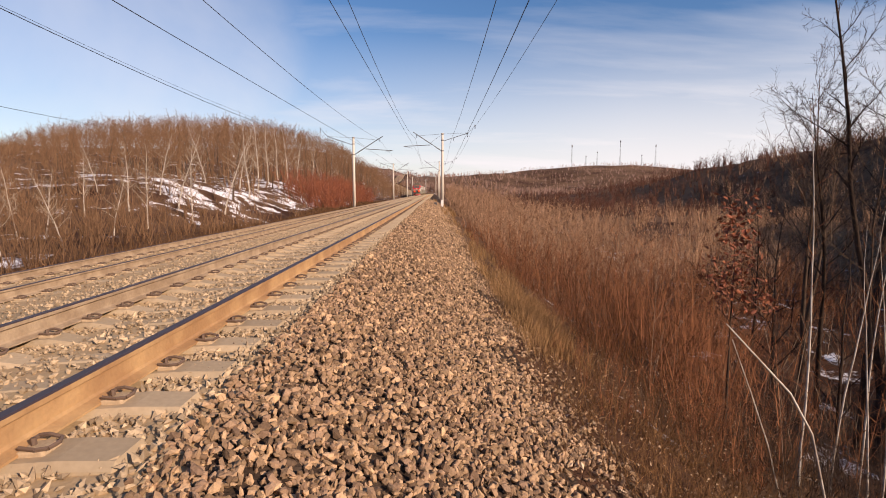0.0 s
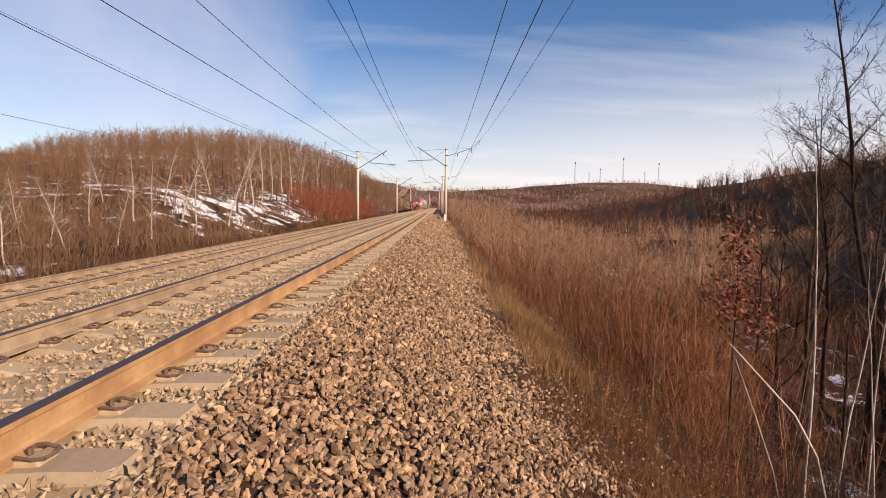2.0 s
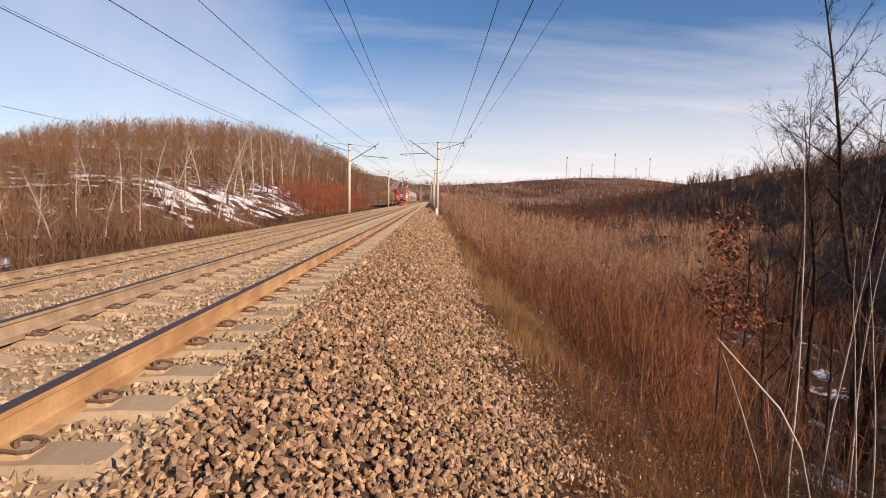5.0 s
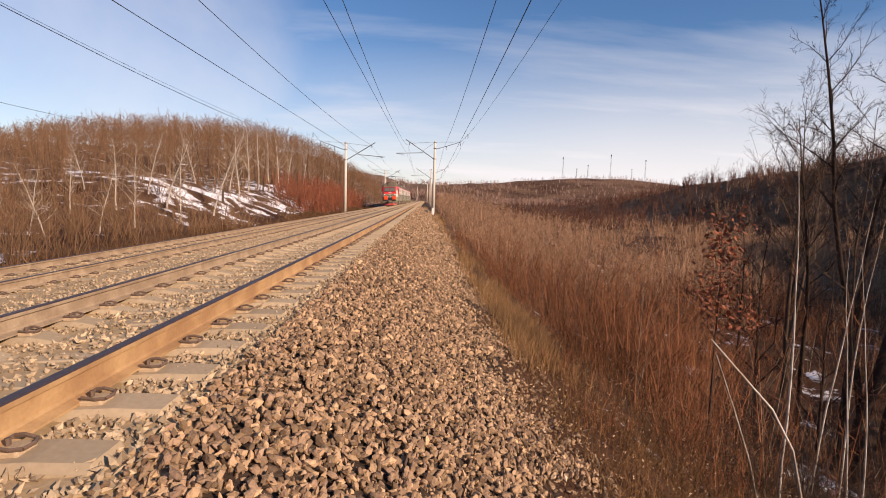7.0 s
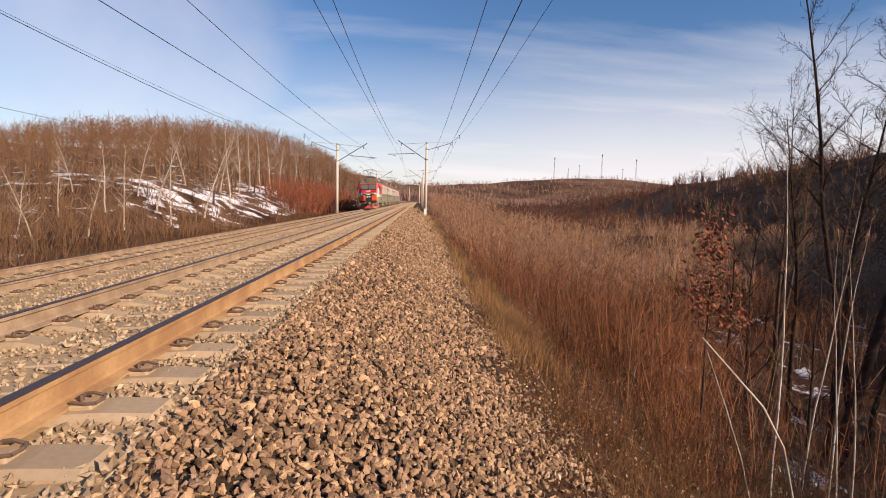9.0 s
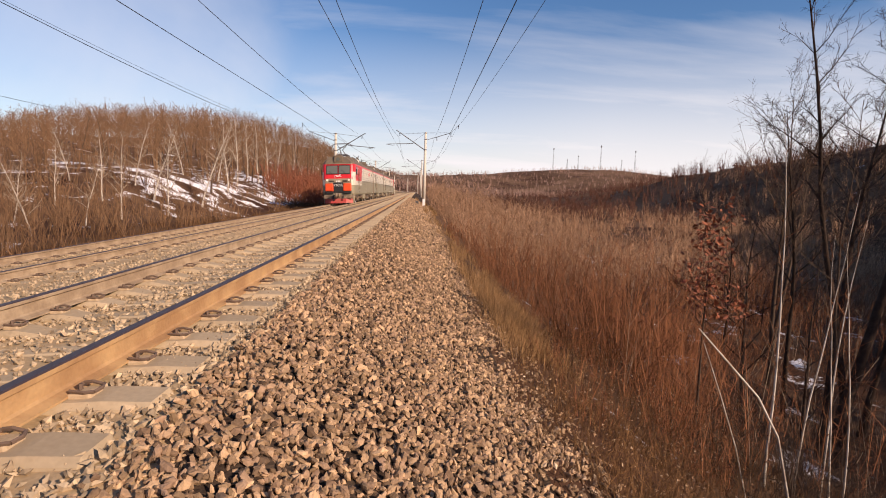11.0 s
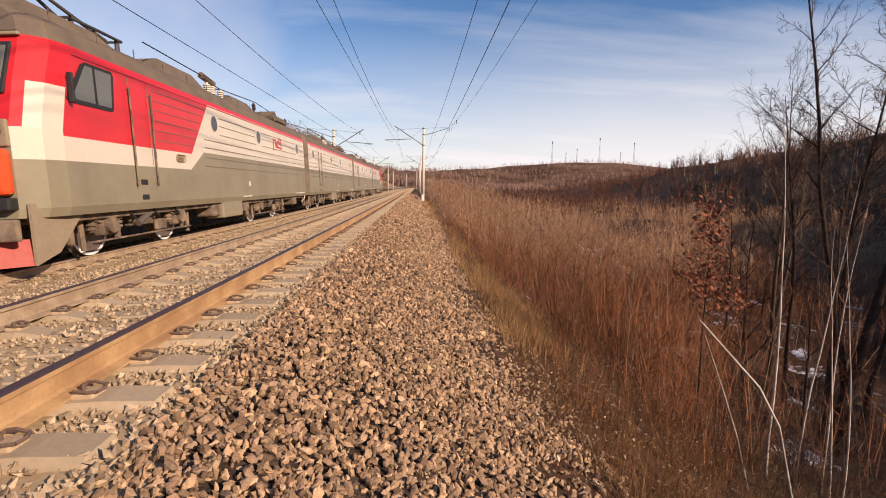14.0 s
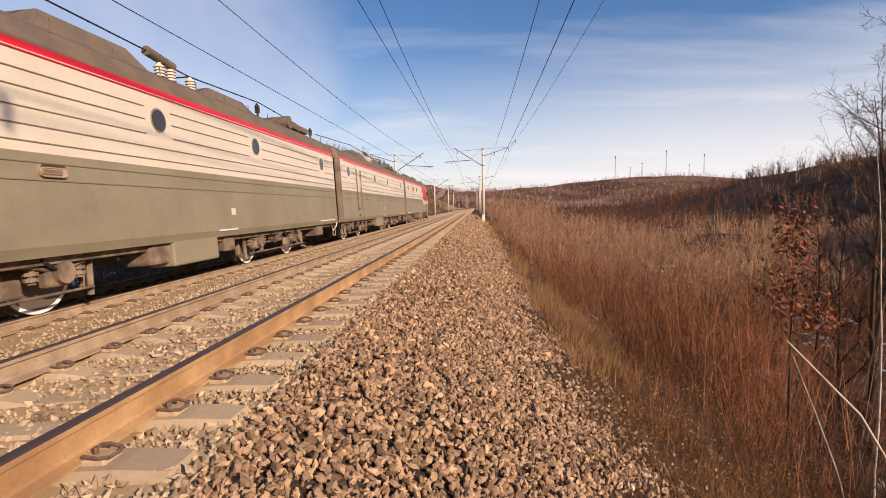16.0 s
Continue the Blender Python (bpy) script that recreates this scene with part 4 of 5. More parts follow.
        for outline in ([(1.56, 3.04), (2.20, 3.04), (2.20, 3.68), (2.00, 3.68)], [(2.28, 3.04), (2.70, 3.04), (2.78, 3.68), (2.28, 3.68)]):
            bm = bmesh.new()
            v = [bm.verts.new((s * 1.55, y, z)) for y, z in outline]
            w = [bm.verts.new((s * 1.572, y, z)) for y, z in outline]
            bm.faces.new(w)
            for i in range(4):
                bm.faces.new((v[i], v[(i + 1) % 4], w[(i + 1) % 4], w[i]))
            part("pane", bm, M_GLASS, w_)
        bm = bmesh.new()
        box(bm, (s * 1.64, 1.45, 3.2), (0.10, 0.05, 0.5), 0.02)
        part("mirror", bm, M_BLACK, t)


def loco_section(cab):
    t = thing("electric_locomotive" if cab else "locomotive_booster",
              "cab section of a red, cream and grey electric locomotive" if cab else "cabless cream and grey electric locomotive section with red stripe", "locomotive", group="sections of the train")
    child("body", hull(cab), t, "ribbed steel body, cream above warm grey")
    bm = bmesh.new()
    box(bm, (0, SEC / 2 + 0.2, 1.0), (2.7, SEC - 1.4, 0.14), 0.03)
    part("underframe", bm, M_UNDER, t)
    holes = (7.8, 12.0, 18.1) if cab else (1.9, 8.0, 12.2, 18.0)
    door = 3.73
    for s in (-1, 1):
        for y in holes:
            side_disc(s * 1.55, y, 3.35, 0.20, 0.012, M_GREY, M_PORT, t, "porthole", "round dark porthole")
        broken = [8.2, 11.6, 12.4, 17.7, 18.5, SEC - 0.6] if cab else [0.65, 1.45, 2.35, 3.2, 4.3, 7.6, 8.4, 11.8, 12.6, 17.6, 18.4, SEC - 0.6]
        whole = [7.0, SEC - 0.6] if cab else [0.65, 3.2, 4.3, SEC - 0.6]
        # rib strips in a darker colour that stands in for their shadow lines
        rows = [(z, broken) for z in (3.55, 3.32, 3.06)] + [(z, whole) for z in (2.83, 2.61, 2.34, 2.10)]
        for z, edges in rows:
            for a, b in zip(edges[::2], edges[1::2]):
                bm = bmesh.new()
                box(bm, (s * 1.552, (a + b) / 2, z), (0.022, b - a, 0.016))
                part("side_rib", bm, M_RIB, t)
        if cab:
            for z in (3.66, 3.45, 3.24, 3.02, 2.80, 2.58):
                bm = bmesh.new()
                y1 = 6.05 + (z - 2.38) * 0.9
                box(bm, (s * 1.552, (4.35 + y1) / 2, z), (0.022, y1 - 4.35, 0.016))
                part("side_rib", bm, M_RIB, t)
        bm = bmesh.new()
        box(bm, (s * 1.553, SEC / 2 + 0.6, 3.80), (0.03, SEC - 2.2 if cab else SEC - 1.0, 0.02))
        part("gutter", bm, M_RED, t)
        # door with grab rails
        for y in (door - 0.42, door + 0.42):
            bm = bmesh.new()
            cyl(bm, (s * 1.60, y, 1.55), (s * 1.60, y, 3.55), 0.018, n=6)
            for z in (1.6, 2.5, 3.5):
                cyl(bm, (s * 1.54, y, z), (s * 1.60, y, z), 0.014, n=5)
            part("grab_rail", bm, M_UNDER, t, "dark vertical grab rail")
        for y in (door - 0.37, door + 0.37):
            bm = bmesh.new()
            box(bm, (s * 1.552, y, 2.62), (0.016, 0.014, 2.3))
            part("door_seam", bm, M_RIB, t)
        for z in (1.31, 1.63):
            bm = bmesh.new()
            box(bm, (s * 1.54, door - 0.08, z), (0.04, 0.30, 0.13), 0.03)
            part("foot_hole", bm, M_BLACK, t)
        bm = bmesh.new()
        box(bm, (s * 1.55, door + 1.7, 2.23), (0.03, 0.46, 0.17), 0.06)
        latch = part("latch_recess", bm, M_NOSE, t, "oval latch recess with a pale rim")
        bm = bmesh.new()
        box(bm, (s * 1.555, door + 1.7, 2.23), (0.03, 0.34, 0.08), 0.03)
        part("latch", bm, M_UNDER, latch)
        bm = bmesh.new()
        box(bm, (s * 1.553, 10.3, 1.20), (0.014, 0.9, 0.03))
        part("marking", bm, M_WHITE, t)
        bm = bmesh.new()
        box(bm, (s * 1.553, 18.3, 1.20), (0.014, 1.9, 0.035))
        part("marking", bm, M_WHITE, t)
        bm = bmesh.new()
        box(bm, (s * 1.553, 10.6, 1.62), (0.014, 0.2, 0.16), 0.004)
        part("marking", bm, M_CREAM, t, "small pale marking plate")
        if cab:
            emblem(t, lambda u, w: (s * 1.556, 14.6 + u, 3.28 + w), 1.3, M_RED, "red emblem shape on the body side", 1)
        bm = bmesh.new()
        box(bm, (s * 1.22, 9.0, 0.86), (0.55, 1.7, 0.56), 0.04)
        part("battery_box", bm, M_GREY, t, "pale grey underfloor box")
        for y, w_, h in ((7.9, 0.7, 0.4), (10.6, 0.5, 0.35), (17.6, 0.8, 0.4)):
            bm = bmesh.new()
            box(bm, (s * 1.15, y, 0.86), (0.5, w_, h), 0.05)
            part("air_tank", bm, M_UNDER, t)
    for y0 in (4.2, 14.0):
        bogie(t, y0)
    if not cab:
        ends = (0.0, SEC)
    else:
        ends = (SEC,)
        cab_front(t)
    for y in ends:
        bm = bmesh.new()
        d = 1 if y == 0 else -1
        box(bm, (0, y + d * 0.37, 2.62), (2.3, 0.72, 2.5), 0.05)
        gang = part("gangway", bm, M_ROOF, t, "dusty brown gangway between the sections")
        for side in (-1, 1):
            bm = bmesh.new()
            cyl(bm, (side * 1.17, y + d * 0.2, 2.15), (side * 1.17, y + d * 0.2, 3.4), 0.018, n=6)
            part("gangway_rod", bm, M_CREAM, gang)
            bm = bmesh.new()
            box(bm, (side * 1.12, y + d * 0.2, 1.28), (0.3, 0.36, 0.06), 0.02)
            part("gangway_step", bm, M_NOSE, gang)
            if y == 0:
                bm = bmesh.new()
                pts = [(side * 1.15, 0.30, 1.62), (side * 1.30, 0.2, 1.52), (side * 1.34, 0.1, 1.2), (side * 1.32, -0.05, 0.9), (side * 1.2, -0.25, 0.72)]
                for p, q in zip(pts[:-1], pts[1:]):
                    cyl(bm, p, q, 0.024, n=8)
                part("jumper_cable", bm, M_CREAM, t, "pale bent jumper cable")
            bm = bmesh.new()
            for p, q in (((0, .75), (0, .35)), ((0, .35), (.34, .35)), ((.34, .35), (.34, .75))):
                cyl(bm, (side * 1.4, y + d * (0.55 + p[0]), p[1] + 0.2), (side * 1.4, y + d * (0.55 + q[0]), q[1] + 0.2), 0.02, n=6)
            part("step_iron", bm, M_NOSE, t, "bent rod step below the body corner")
        bm = bmesh.new()
        box(bm, (0, y + d * 0.25, 1.0), (0.35, 0.5, 0.34), 0.05)
        part("coupler", bm, M_UNDER, t)
    roof_gear(t, cab)
    # the body rides low over its running gear; the roof gear stands a little higher on it
    for ob in t.children:
        kind_ = ob.name.split(".")[0]
        if kind_ in ("snow_plough", "front_sill", "side_skirt"):
            ob.location.z -= 0.1
        elif kind_ != "bogie_frame" and kind_ not in ("roof_housing", "insulator", "circuit_breaker", "busbar", "post_insulator", "resistor_cover", "roof_rail_posts"):
            ob.location.z -= 0.2
    for y in AXLES:
        ax = child("wheelset", ME_AXLE, t, "axle with two white-rimmed wheels", pose(0, y, 0.625))
        for s in (-1, 1):
            w = child("wheel", ME_WHEEL, ax, m=pose(s * 0.795, 0, 0, 0, 0, 0 if s > 0 else 180))
            child("rim", ME_RIM, ax, m=pose(s * 0.795, 0, 0, 0, 0, 0 if s > 0 else 180))
    return t


lead = loco_section(True)
mid = loco_section(False)
tail = copy_thing(lead, pose(0, 0, 0))
mid_b = copy_thing(mid, pose(0, 0, 0))
pantograph(lead)
lead.children[-1].location.z = -0.1
sections = [(lead, 0), (mid, 1), (mid_b, 2), (tail, 3)]


def front_at(t):
    return 18.4 + (13.2 - t) * 13.3

import itertools

# ---- stones ----
rng = np.random.default_rng(11)
ICO = np.array([(0, -0.526, 0.851), (0, 0.526, 0.851), (0, -0.526, -0.851), (0, 0.526, -0.851), (-0.526, 0.851, 0), (0.526, 0.851, 0), (-0.526, -0.851, 0), (0.526, -0.851, 0), (0.851, 0, -0.526), (0.851, 0, 0.526), (-0.851, 0, -0.526), (-0.851, 0, 0.526)])
ICO_F = np.array([f for f in (tuple(sorted(t)) for t in itertools.combinations(range(12), 3)) if all(abs(np.linalg.norm(ICO[f[i]] - ICO[f[j]]) - 1.0515) < 0.02 for i, j in ((0, 1), (1, 2), (0, 2)))])
ICO_F = np.array([f if np.dot(np.cross(ICO[f[1]] - ICO[f[0]], ICO[f[2]] - ICO[f[0]]), ICO[f[0]]) > 0 else f[::-1] for f in ICO_F])
OCT = np.array([(1, 0, 0), (-1, 0, 0), (0, 1, 0), (0, -1, 0), (0, 0, 1), (0, 0, -1)], float)
OCT_F = np.array([(0, 2, 4), (2, 1, 4), (1, 3, 4), (3, 0, 4), (2, 0, 5), (1, 2, 5), (3, 1, 5), (0, 3, 5)])


def random_turns(n):
    q = rng.normal(size=(n, 4))
    q /= np.linalg.norm(q, axis=1, keepdims=True)
    w, x, y, z = q.T
    return np.stack([1 - 2 * (y * y + z * z), 2 * (x * y - z * w), 2 * (x * z + y * w), 2 * (x * y + z * w), 1 - 2 * (x * x + z * z), 2 * (y * z - x * w), 2 * (x * z - y * w), 2 * (y * z + x * w), 1 - 2 * (x * x + y * y)], 1).reshape(n, 3, 3)


def stones(P, size, base, faces):
    n = len(P)
    V = base[None] * rng.uniform(0.55, 1.35, (n, len(base), 1))
    V = V * (size[:, None, None] * rng.uniform((0.8, 0.5, 0.35), (1.3, 0.9, 0.7), (n, 3))[:, None, :])
    V = np.einsum("nij,nkj->nki", random_turns(n), V) + P[:, None, :]
    F = faces[None] + (np.arange(n) * len(base))[:, None, None]
    return V.reshape(-1, 3), F.reshape(-1, 3)


def scatter(x0, x1, y0, y1, n):
    x, y = rng.uniform(x0, x1, n), rng.uniform(y0, y1, n)
    return x, y


def join(parts):
    V, F, k = [], [], 0
    for v, f in parts:
        V.append(v)
        F.append(f + k)
        k += len(v)
    return np.concatenate(V), np.concatenate(F)


blocks = []
for x0, x1, y0, y1, dens, s0, s1, base, faces in (
        (-1.22, 1.75, 0.6, 6.0, 1400, 0.019, 0.034, ICO, ICO_F),
        (-1.22, 1.8, 6.0, 14.0, 820, 0.025, 0.043, OCT, OCT_F),
        (-1.22, 1.35, 14.0, 30.0, 260, 0.042, 0.066, OCT, OCT_F),
        (-1.25, 1.5, 30.0, 75.0, 90, 0.06, 0.095, OCT, OCT_F)):
    n = int((x1 - x0) * (y1 - y0) * dens)
    x, y = scatter(x0, x1, y0, y1, n)
    edge = 1.0 + 0.25 * np.sin(y * 1.9) + 0.15 * np.sin(y * 5.1)
    keep = (x < edge) | (rng.random(n) < 0.3 * np.exp(-(x - edge) * 1.5))
    x, y = x[keep], y[keep]
    size = rng.uniform(s0, s1, len(x)) * rng.choice([0.75, 1.0, 1.0, 1.25], len(x))
    x = x + bend(y)
    z = ground(x, y) + rng.uniform(-0.02, 0.04, len(x))
    blocks.append(stones(np.stack([x, y, z], 1), size, base, faces))
V, F = join(blocks)
tagged(new("ballast_stones", mesh_np("ballast_stones", V, F, M_STONE)), "loose crushed brown ballast stones on the shoulder", "gravel", kind="stuff")

blocks = []
for x0, x1, y0, y1, n in ((-1.78, -1.15, 1.0, 14.0, 3600), (-4.3, -1.25, 1.0, 9.0, 8000), (-4.3, -1.25, 9.0, 34.0, 11000), (-5.9, -4.2, 2.0, 30.0, 5000), (-9.8, -5.6, 4.0, 40.0, 9000)):
    x, y = scatter(x0, x1, y0, y1, n)
    x = np.where(np.abs(np.abs(x - NEAR_X) - 0.7975) < 0.09, x + 0.2, x)
    x = np.where(np.abs(np.abs(x - FAR_X) - 0.7975) < 0.09, x + 0.2, x)
    x = x + bend(y)
    size = rng.uniform(0.014, 0.036, n)
    blocks.append(stones(np.stack([x, y, ground(x, y) + rng.uniform(0.004, 0.022, n)], 1), size, OCT, OCT_F))
V, F = join(blocks)
tagged(new("track_stones", mesh_np("track_stones", V, F, M_SANDSTONE)), "small dusty stones between the sleepers", "gravel", kind="stuff")

# ---- grass ----


def blades(x, y, h, spread, w, z=None):
    n = len(x)
    z = rough_ground(x, y) if z is None else z
    a, b = rng.uniform(0, 6.283, n), rng.uniform(0, 6.283, n)
    lean = rng.uniform(0.1, 1.0, n) * spread * h
    sx, sy = np.cos(a) * w, np.sin(a) * w
    p = np.stack([x, y, z - 0.03], 1)
    s = np.stack([sx, sy, 0 * sx], 1)
    m = p + np.stack([np.cos(b) * lean * 0.35, np.sin(b) * lean * 0.35, h * 0.6], 1)
    t = p + np.stack([np.cos(b) * lean, np.sin(b) * lean, h], 1)
    V = np.stack([p - s, p + s, m + s * 0.7, m - s * 0.7, t + s * 0.15, t - s * 0.15], 1).reshape(-1, 3)
    k = np.arange(n)[:, None] * 6
    return V, np.concatenate([k + np.array([[0, 1, 2, 3]]), k + np.array([[3, 2, 4, 5]])])


blocks = []
# golden tufts on the bench beside the ballast, in two thick patches and scattered
for k in range(125):
    if k < 75:
        cx, cy = rng.normal(1.95, 0.24), rng.normal(9.2, 0.95)
    elif k < 100:
        cx, cy = rng.normal(1.8, 0.35), rng.normal(17, 3.0)
    else:
        cx, cy = rng.normal(1.9, 0.5), rng.uniform(24, 80)
    n = 120 if cy < 14 else 46
    x, y = cx + rng.normal(0, 0.13, n), cy + rng.normal(0, 0.2, n)
    blocks.append(blades(x, y, rng.uniform(0.18, 0.5, n), 0.8, 0.003 * max(1, cy / 9)))
V, F = join(blocks)
tagged(new("dry_grass", mesh_np("dry_grass", V, F, M_GRASS)), "golden dry grass tufts along the ballast edge", "grass", kind="stuff")
blocks = []
# tawny tufts on the lit part of the slope
for k in range(85):
    cx, cy = rng.uniform(1.4, 3.4), 2.0 + 4.0 * rng.random() ** 1.3
    n = int(rng.integers(16, 46))
    x, y = cx + rng.normal(0, 0.14, n), cy + rng.normal(0, 0.14, n)
    blocks.append(blades(x, y, rng.uniform(0.06, 0.26, n), 1.8, 0.003))
V, F = join(blocks)
tagged(new("tawny_grass", mesh_np("tawny_grass", V, F, M_TAWNY)), "matted tawny grass on the sunny slope", "grass", kind="stuff")
blocks = []
x = np.concatenate([rng.uniform(0.85, 5.2, 17000), rng.uniform(1.0, 9, 9000)])
y = np.concatenate([rng.uniform(1.2, 9, 17000), rng.uniform(8, 40, 9000)])
patch = np.sin(x * 2.1 + 1.3 * np.sin(y * 1.1)) * np.sin(y * 1.6 + np.sin(x * 1.7))
keep = rng.random(len(x)) < 0.55 + 0.45 * patch
x, y = x[keep], y[keep]
blocks.append(blades(x, y, rng.uniform(0.03, 0.16, len(x)) * rng.choice([0.6, 1, 1.5], len(x)), 3.2, 0.003 * np.maximum(1, y / 8)))
x, y = rng.uniform(1.2, 4.6, 700), rng.uniform(2.0, 12, 700)
blocks.append(blades(x, y, rng.uniform(0.2, 0.6, 700), 0.7, 0.0022))
x = np.concatenate([rng.uniform(-13.5, -9.9, 14000)])
y = rng.uniform(4, 110, len(x))
blocks.append(blades(x, y, rng.uniform(0.1, 0.55, len(x)), 0.9, 0.004 * np.maximum(1, y / 12)))
V, F = join(blocks)
tagged(new("withered_weeds", mesh_np("withered_weeds", V, F, M_WEED)), "withered brown weeds on the embankment", "weeds", kind="stuff")

# fallen leaves and bits of bark on the slope
n = 5200
x, y = rng.uniform(1.0, 7.5, n), 1.6 + 13 * rng.random(n) ** 1.4
P = np.stack([x, y, rough_ground(x, y) + rng.uniform(0.01, 0.07, n)], 1)
u = rng.normal(size=(n, 3)) * (1, 1, 0.5)
u /= np.linalg.norm(u, axis=1, keepdims=True)
v = np.cross(u, rng.normal(size=(n, 3)) + (0, 0, 2))
v /= np.linalg.norm(v, axis=1, keepdims=True)
L = rng.uniform(0.012, 0.032, (n, 1))
w = np.cross(u, v) * L * 0.35
V = np.stack([P - u * L, P + v * L * 0.6 + w, P + u * L, P - v * L * 0.6 + w], 1).reshape(-1, 3)
k = np.arange(n)[:, None] * 4
F = np.concatenate([k + np.array([[0, 1, 2]]), k + np.array([[0, 2, 3]])])
tagged(new("fallen_leaves", mesh_np("fallen_leaves", V, F, M_DRYLEAF)), "pale curled fallen leaves on the slope", "leaves", kind="stuff")

# ---- brush ----


def stems(x, y, h, r, twigs, spread=0.35):
    """Thin upright shoots with side twigs."""
    n = len(x)
    z = rough_ground(x, y) - 0.05
    a = rng.uniform(0, 6.283, n)
    l = rng.uniform(0.05, spread, n) * h
    p0 = np.stack([x, y, z], 1)
    p1 = p0 + np.stack([np.cos(a) * l * 0.4, np.sin(a) * l * 0.4, h * 0.5], 1)
    p2 = p1 + np.stack([np.cos(a + 0.4) * l * 0.6, np.sin(a + 0.4) * l * 0.6, h * 0.5], 1)
    out = [np.column_stack([p0, p1, r, r * 0.7]), np.column_stack([p1, p2, r * 0.7, r * 0.25])]
    for k in range(twigs):
        f = rng.uniform(0.25, 0.95, n)[:, None]
        q = np.where(f < 0.5, p0 + (p1 - p0) * f * 2, p1 + (p2 - p1) * (f - 0.5) * 2)
        b = rng.uniform(0, 6.283, n)
        tl = h * rng.uniform(0.12, 0.32, n)
        e = q + np.stack([np.cos(b) * tl * 0.6, np.sin(b) * tl * 0.6, tl * 0.85], 1)
        out.append(np.column_stack([q, e, r * 0.42, r * 0.2]))
    return np.concatenate(out)


def polar(n, a0, a1, d0, d1):
    """Places spread evenly to the eye's side view: near ones close, far ones sparse."""
    d = d0 * (d1 / d0) ** rng.random(n)
    return rng.uniform(a0, a1, n) * d, d


SKY_A = [-1.3, -0.85, -0.74, -0.63, -0.474, -0.35, -0.25, -0.185, -0.129, -0.096, 0.0]
SKY_E = [0.075, 0.088, 0.118, 0.132, 0.138, 0.134, 0.118, 0.094, 0.056, 0.04, 0.03]


def tree_room(x, y):
    """How tall a tree may grow on the slope, so that the wood keeps its even, wind-cut roof."""
    return 0.95 + np.interp(x / y, SKY_A, SKY_E) * y - rough_ground(x, y)


def clumps(n, a0, a1, d0, d1, per, h0, h1, r, twigs, ok):
    """Bushes: shoots that fan out from common roots."""
    cx, cy = polar(n, a0, a1, d0, d1)
    keep = ok(cx, cy)
    cx, cy = cx[keep], cy[keep]
    ch = rng.uniform(h0, h1, len(cx)) * rng.choice([0.55, 0.8, 1.0, 1.0], len(cx))
    out = []
    for k in range(per):
        a = rng.uniform(0, 6.283, len(cx))
        q = rng.uniform(0.0, 0.35, len(cx))
        x, y = cx + np.cos(a) * q, cy + np.sin(a) * q
        h = ch * rng.uniform(0.55, 1.1, len(cx))
        z = rough_ground(x, y) - 0.05
        l = h * rng.uniform(0.02, 0.55, len(cx))
        rr = r * np.maximum(1, cy / 11) * rng.uniform(0.6, 1.5, len(cx))
        p0 = np.stack([x, y, z], 1)
        p2 = p0 + np.stack([np.cos(a) * l, np.sin(a) * l, h], 1)
        out.append(np.column_stack([p0, p2, rr, rr * 0.2]))
        for _ in range(twigs):
            f = rng.uniform(0.2, 0.95, len(cx))[:, None]
            o = p0 + (p2 - p0) * f
            b = rng.uniform(0, 6.283, len(cx))
            tl = h * rng.uniform(0.12, 0.34, len(cx))
            e = o + np.stack([np.cos(b) * tl * 0.7, np.sin(b) * tl * 0.7, tl * 0.75], 1)
            out.append(np.column_stack([o, e, rr * 0.42, rr * 0.2]))
    return np.concatenate(out)


def bushes(cx, cy, ch, per, twigs, subs, r):
    """Shrubs of many bent shoots from one root, forking into twigs and twiglets towards the top."""
    out = []
    m = len(cx)
    for k in range(per):
        a = rng.uniform(0, 6.283, m)
        q = rng.uniform(0.0, 0.25, m) * np.minimum(ch, 2)
        h = ch * rng.uniform(0.45, 1.08, m)
        l = h * rng.uniform(0.03, 0.5, m)
        p0 = np.stack([cx + np.cos(a) * q, cy + np.sin(a) * q, np.zeros(m)], 1)
        p0[:, 2] = rough_ground(p0[:, 0], p0[:, 1]) - 0.05
        kink = rng.normal(0, 0.06, (m, 2)) * h[:, None]
        p1 = p0 + np.column_stack([np.cos(a) * l * 0.6 + kink[:, 0], np.sin(a) * l * 0.6 + kink[:, 1], h * 0.48])
        p2 = p0 + np.column_stack([np.cos(a) * l, np.sin(a) * l, h])
        rr = r * np.maximum(1, cy / 14) * rng.uniform(0.6, 1.6, m)
        out += [np.column_stack([p0, p1, rr, rr * 0.7]), np.column_stack([p1, p2, rr * 0.7, rr * 0.2])]
        for _ in range(twigs):
            f = rng.uniform(0.15, 0.97, m)[:, None] ** 0.7
            o = np.where(f < 0.5, p0 + (p1 - p0) * f * 2, p1 + (p2 - p1) * (f - 0.5) * 2)
            b = rng.uniform(0, 6.283, m)
            tl = h * rng.uniform(0.1, 0.3, m)
            e = o + np.stack([np.cos(b) * tl * 0.75, np.sin(b) * tl * 0.75, tl * rng.uniform(0.2, 1.0, m)], 1)
            out.append(np.column_stack([o, e, rr * 0.42, rr * 0.2]))
            for _ in range(subs):
                g = o + (e - o) * rng.uniform(0.3, 0.9, m)[:, None]
                w = g + rng.normal(0, 0.45, (m, 3)) * tl[:, None] + np.column_stack([0 * tl, 0 * tl, tl * 0.3])
                out.append(np.column_stack([g, w, rr * 0.26, rr * 0.12]))
    return np.concatenate(out)


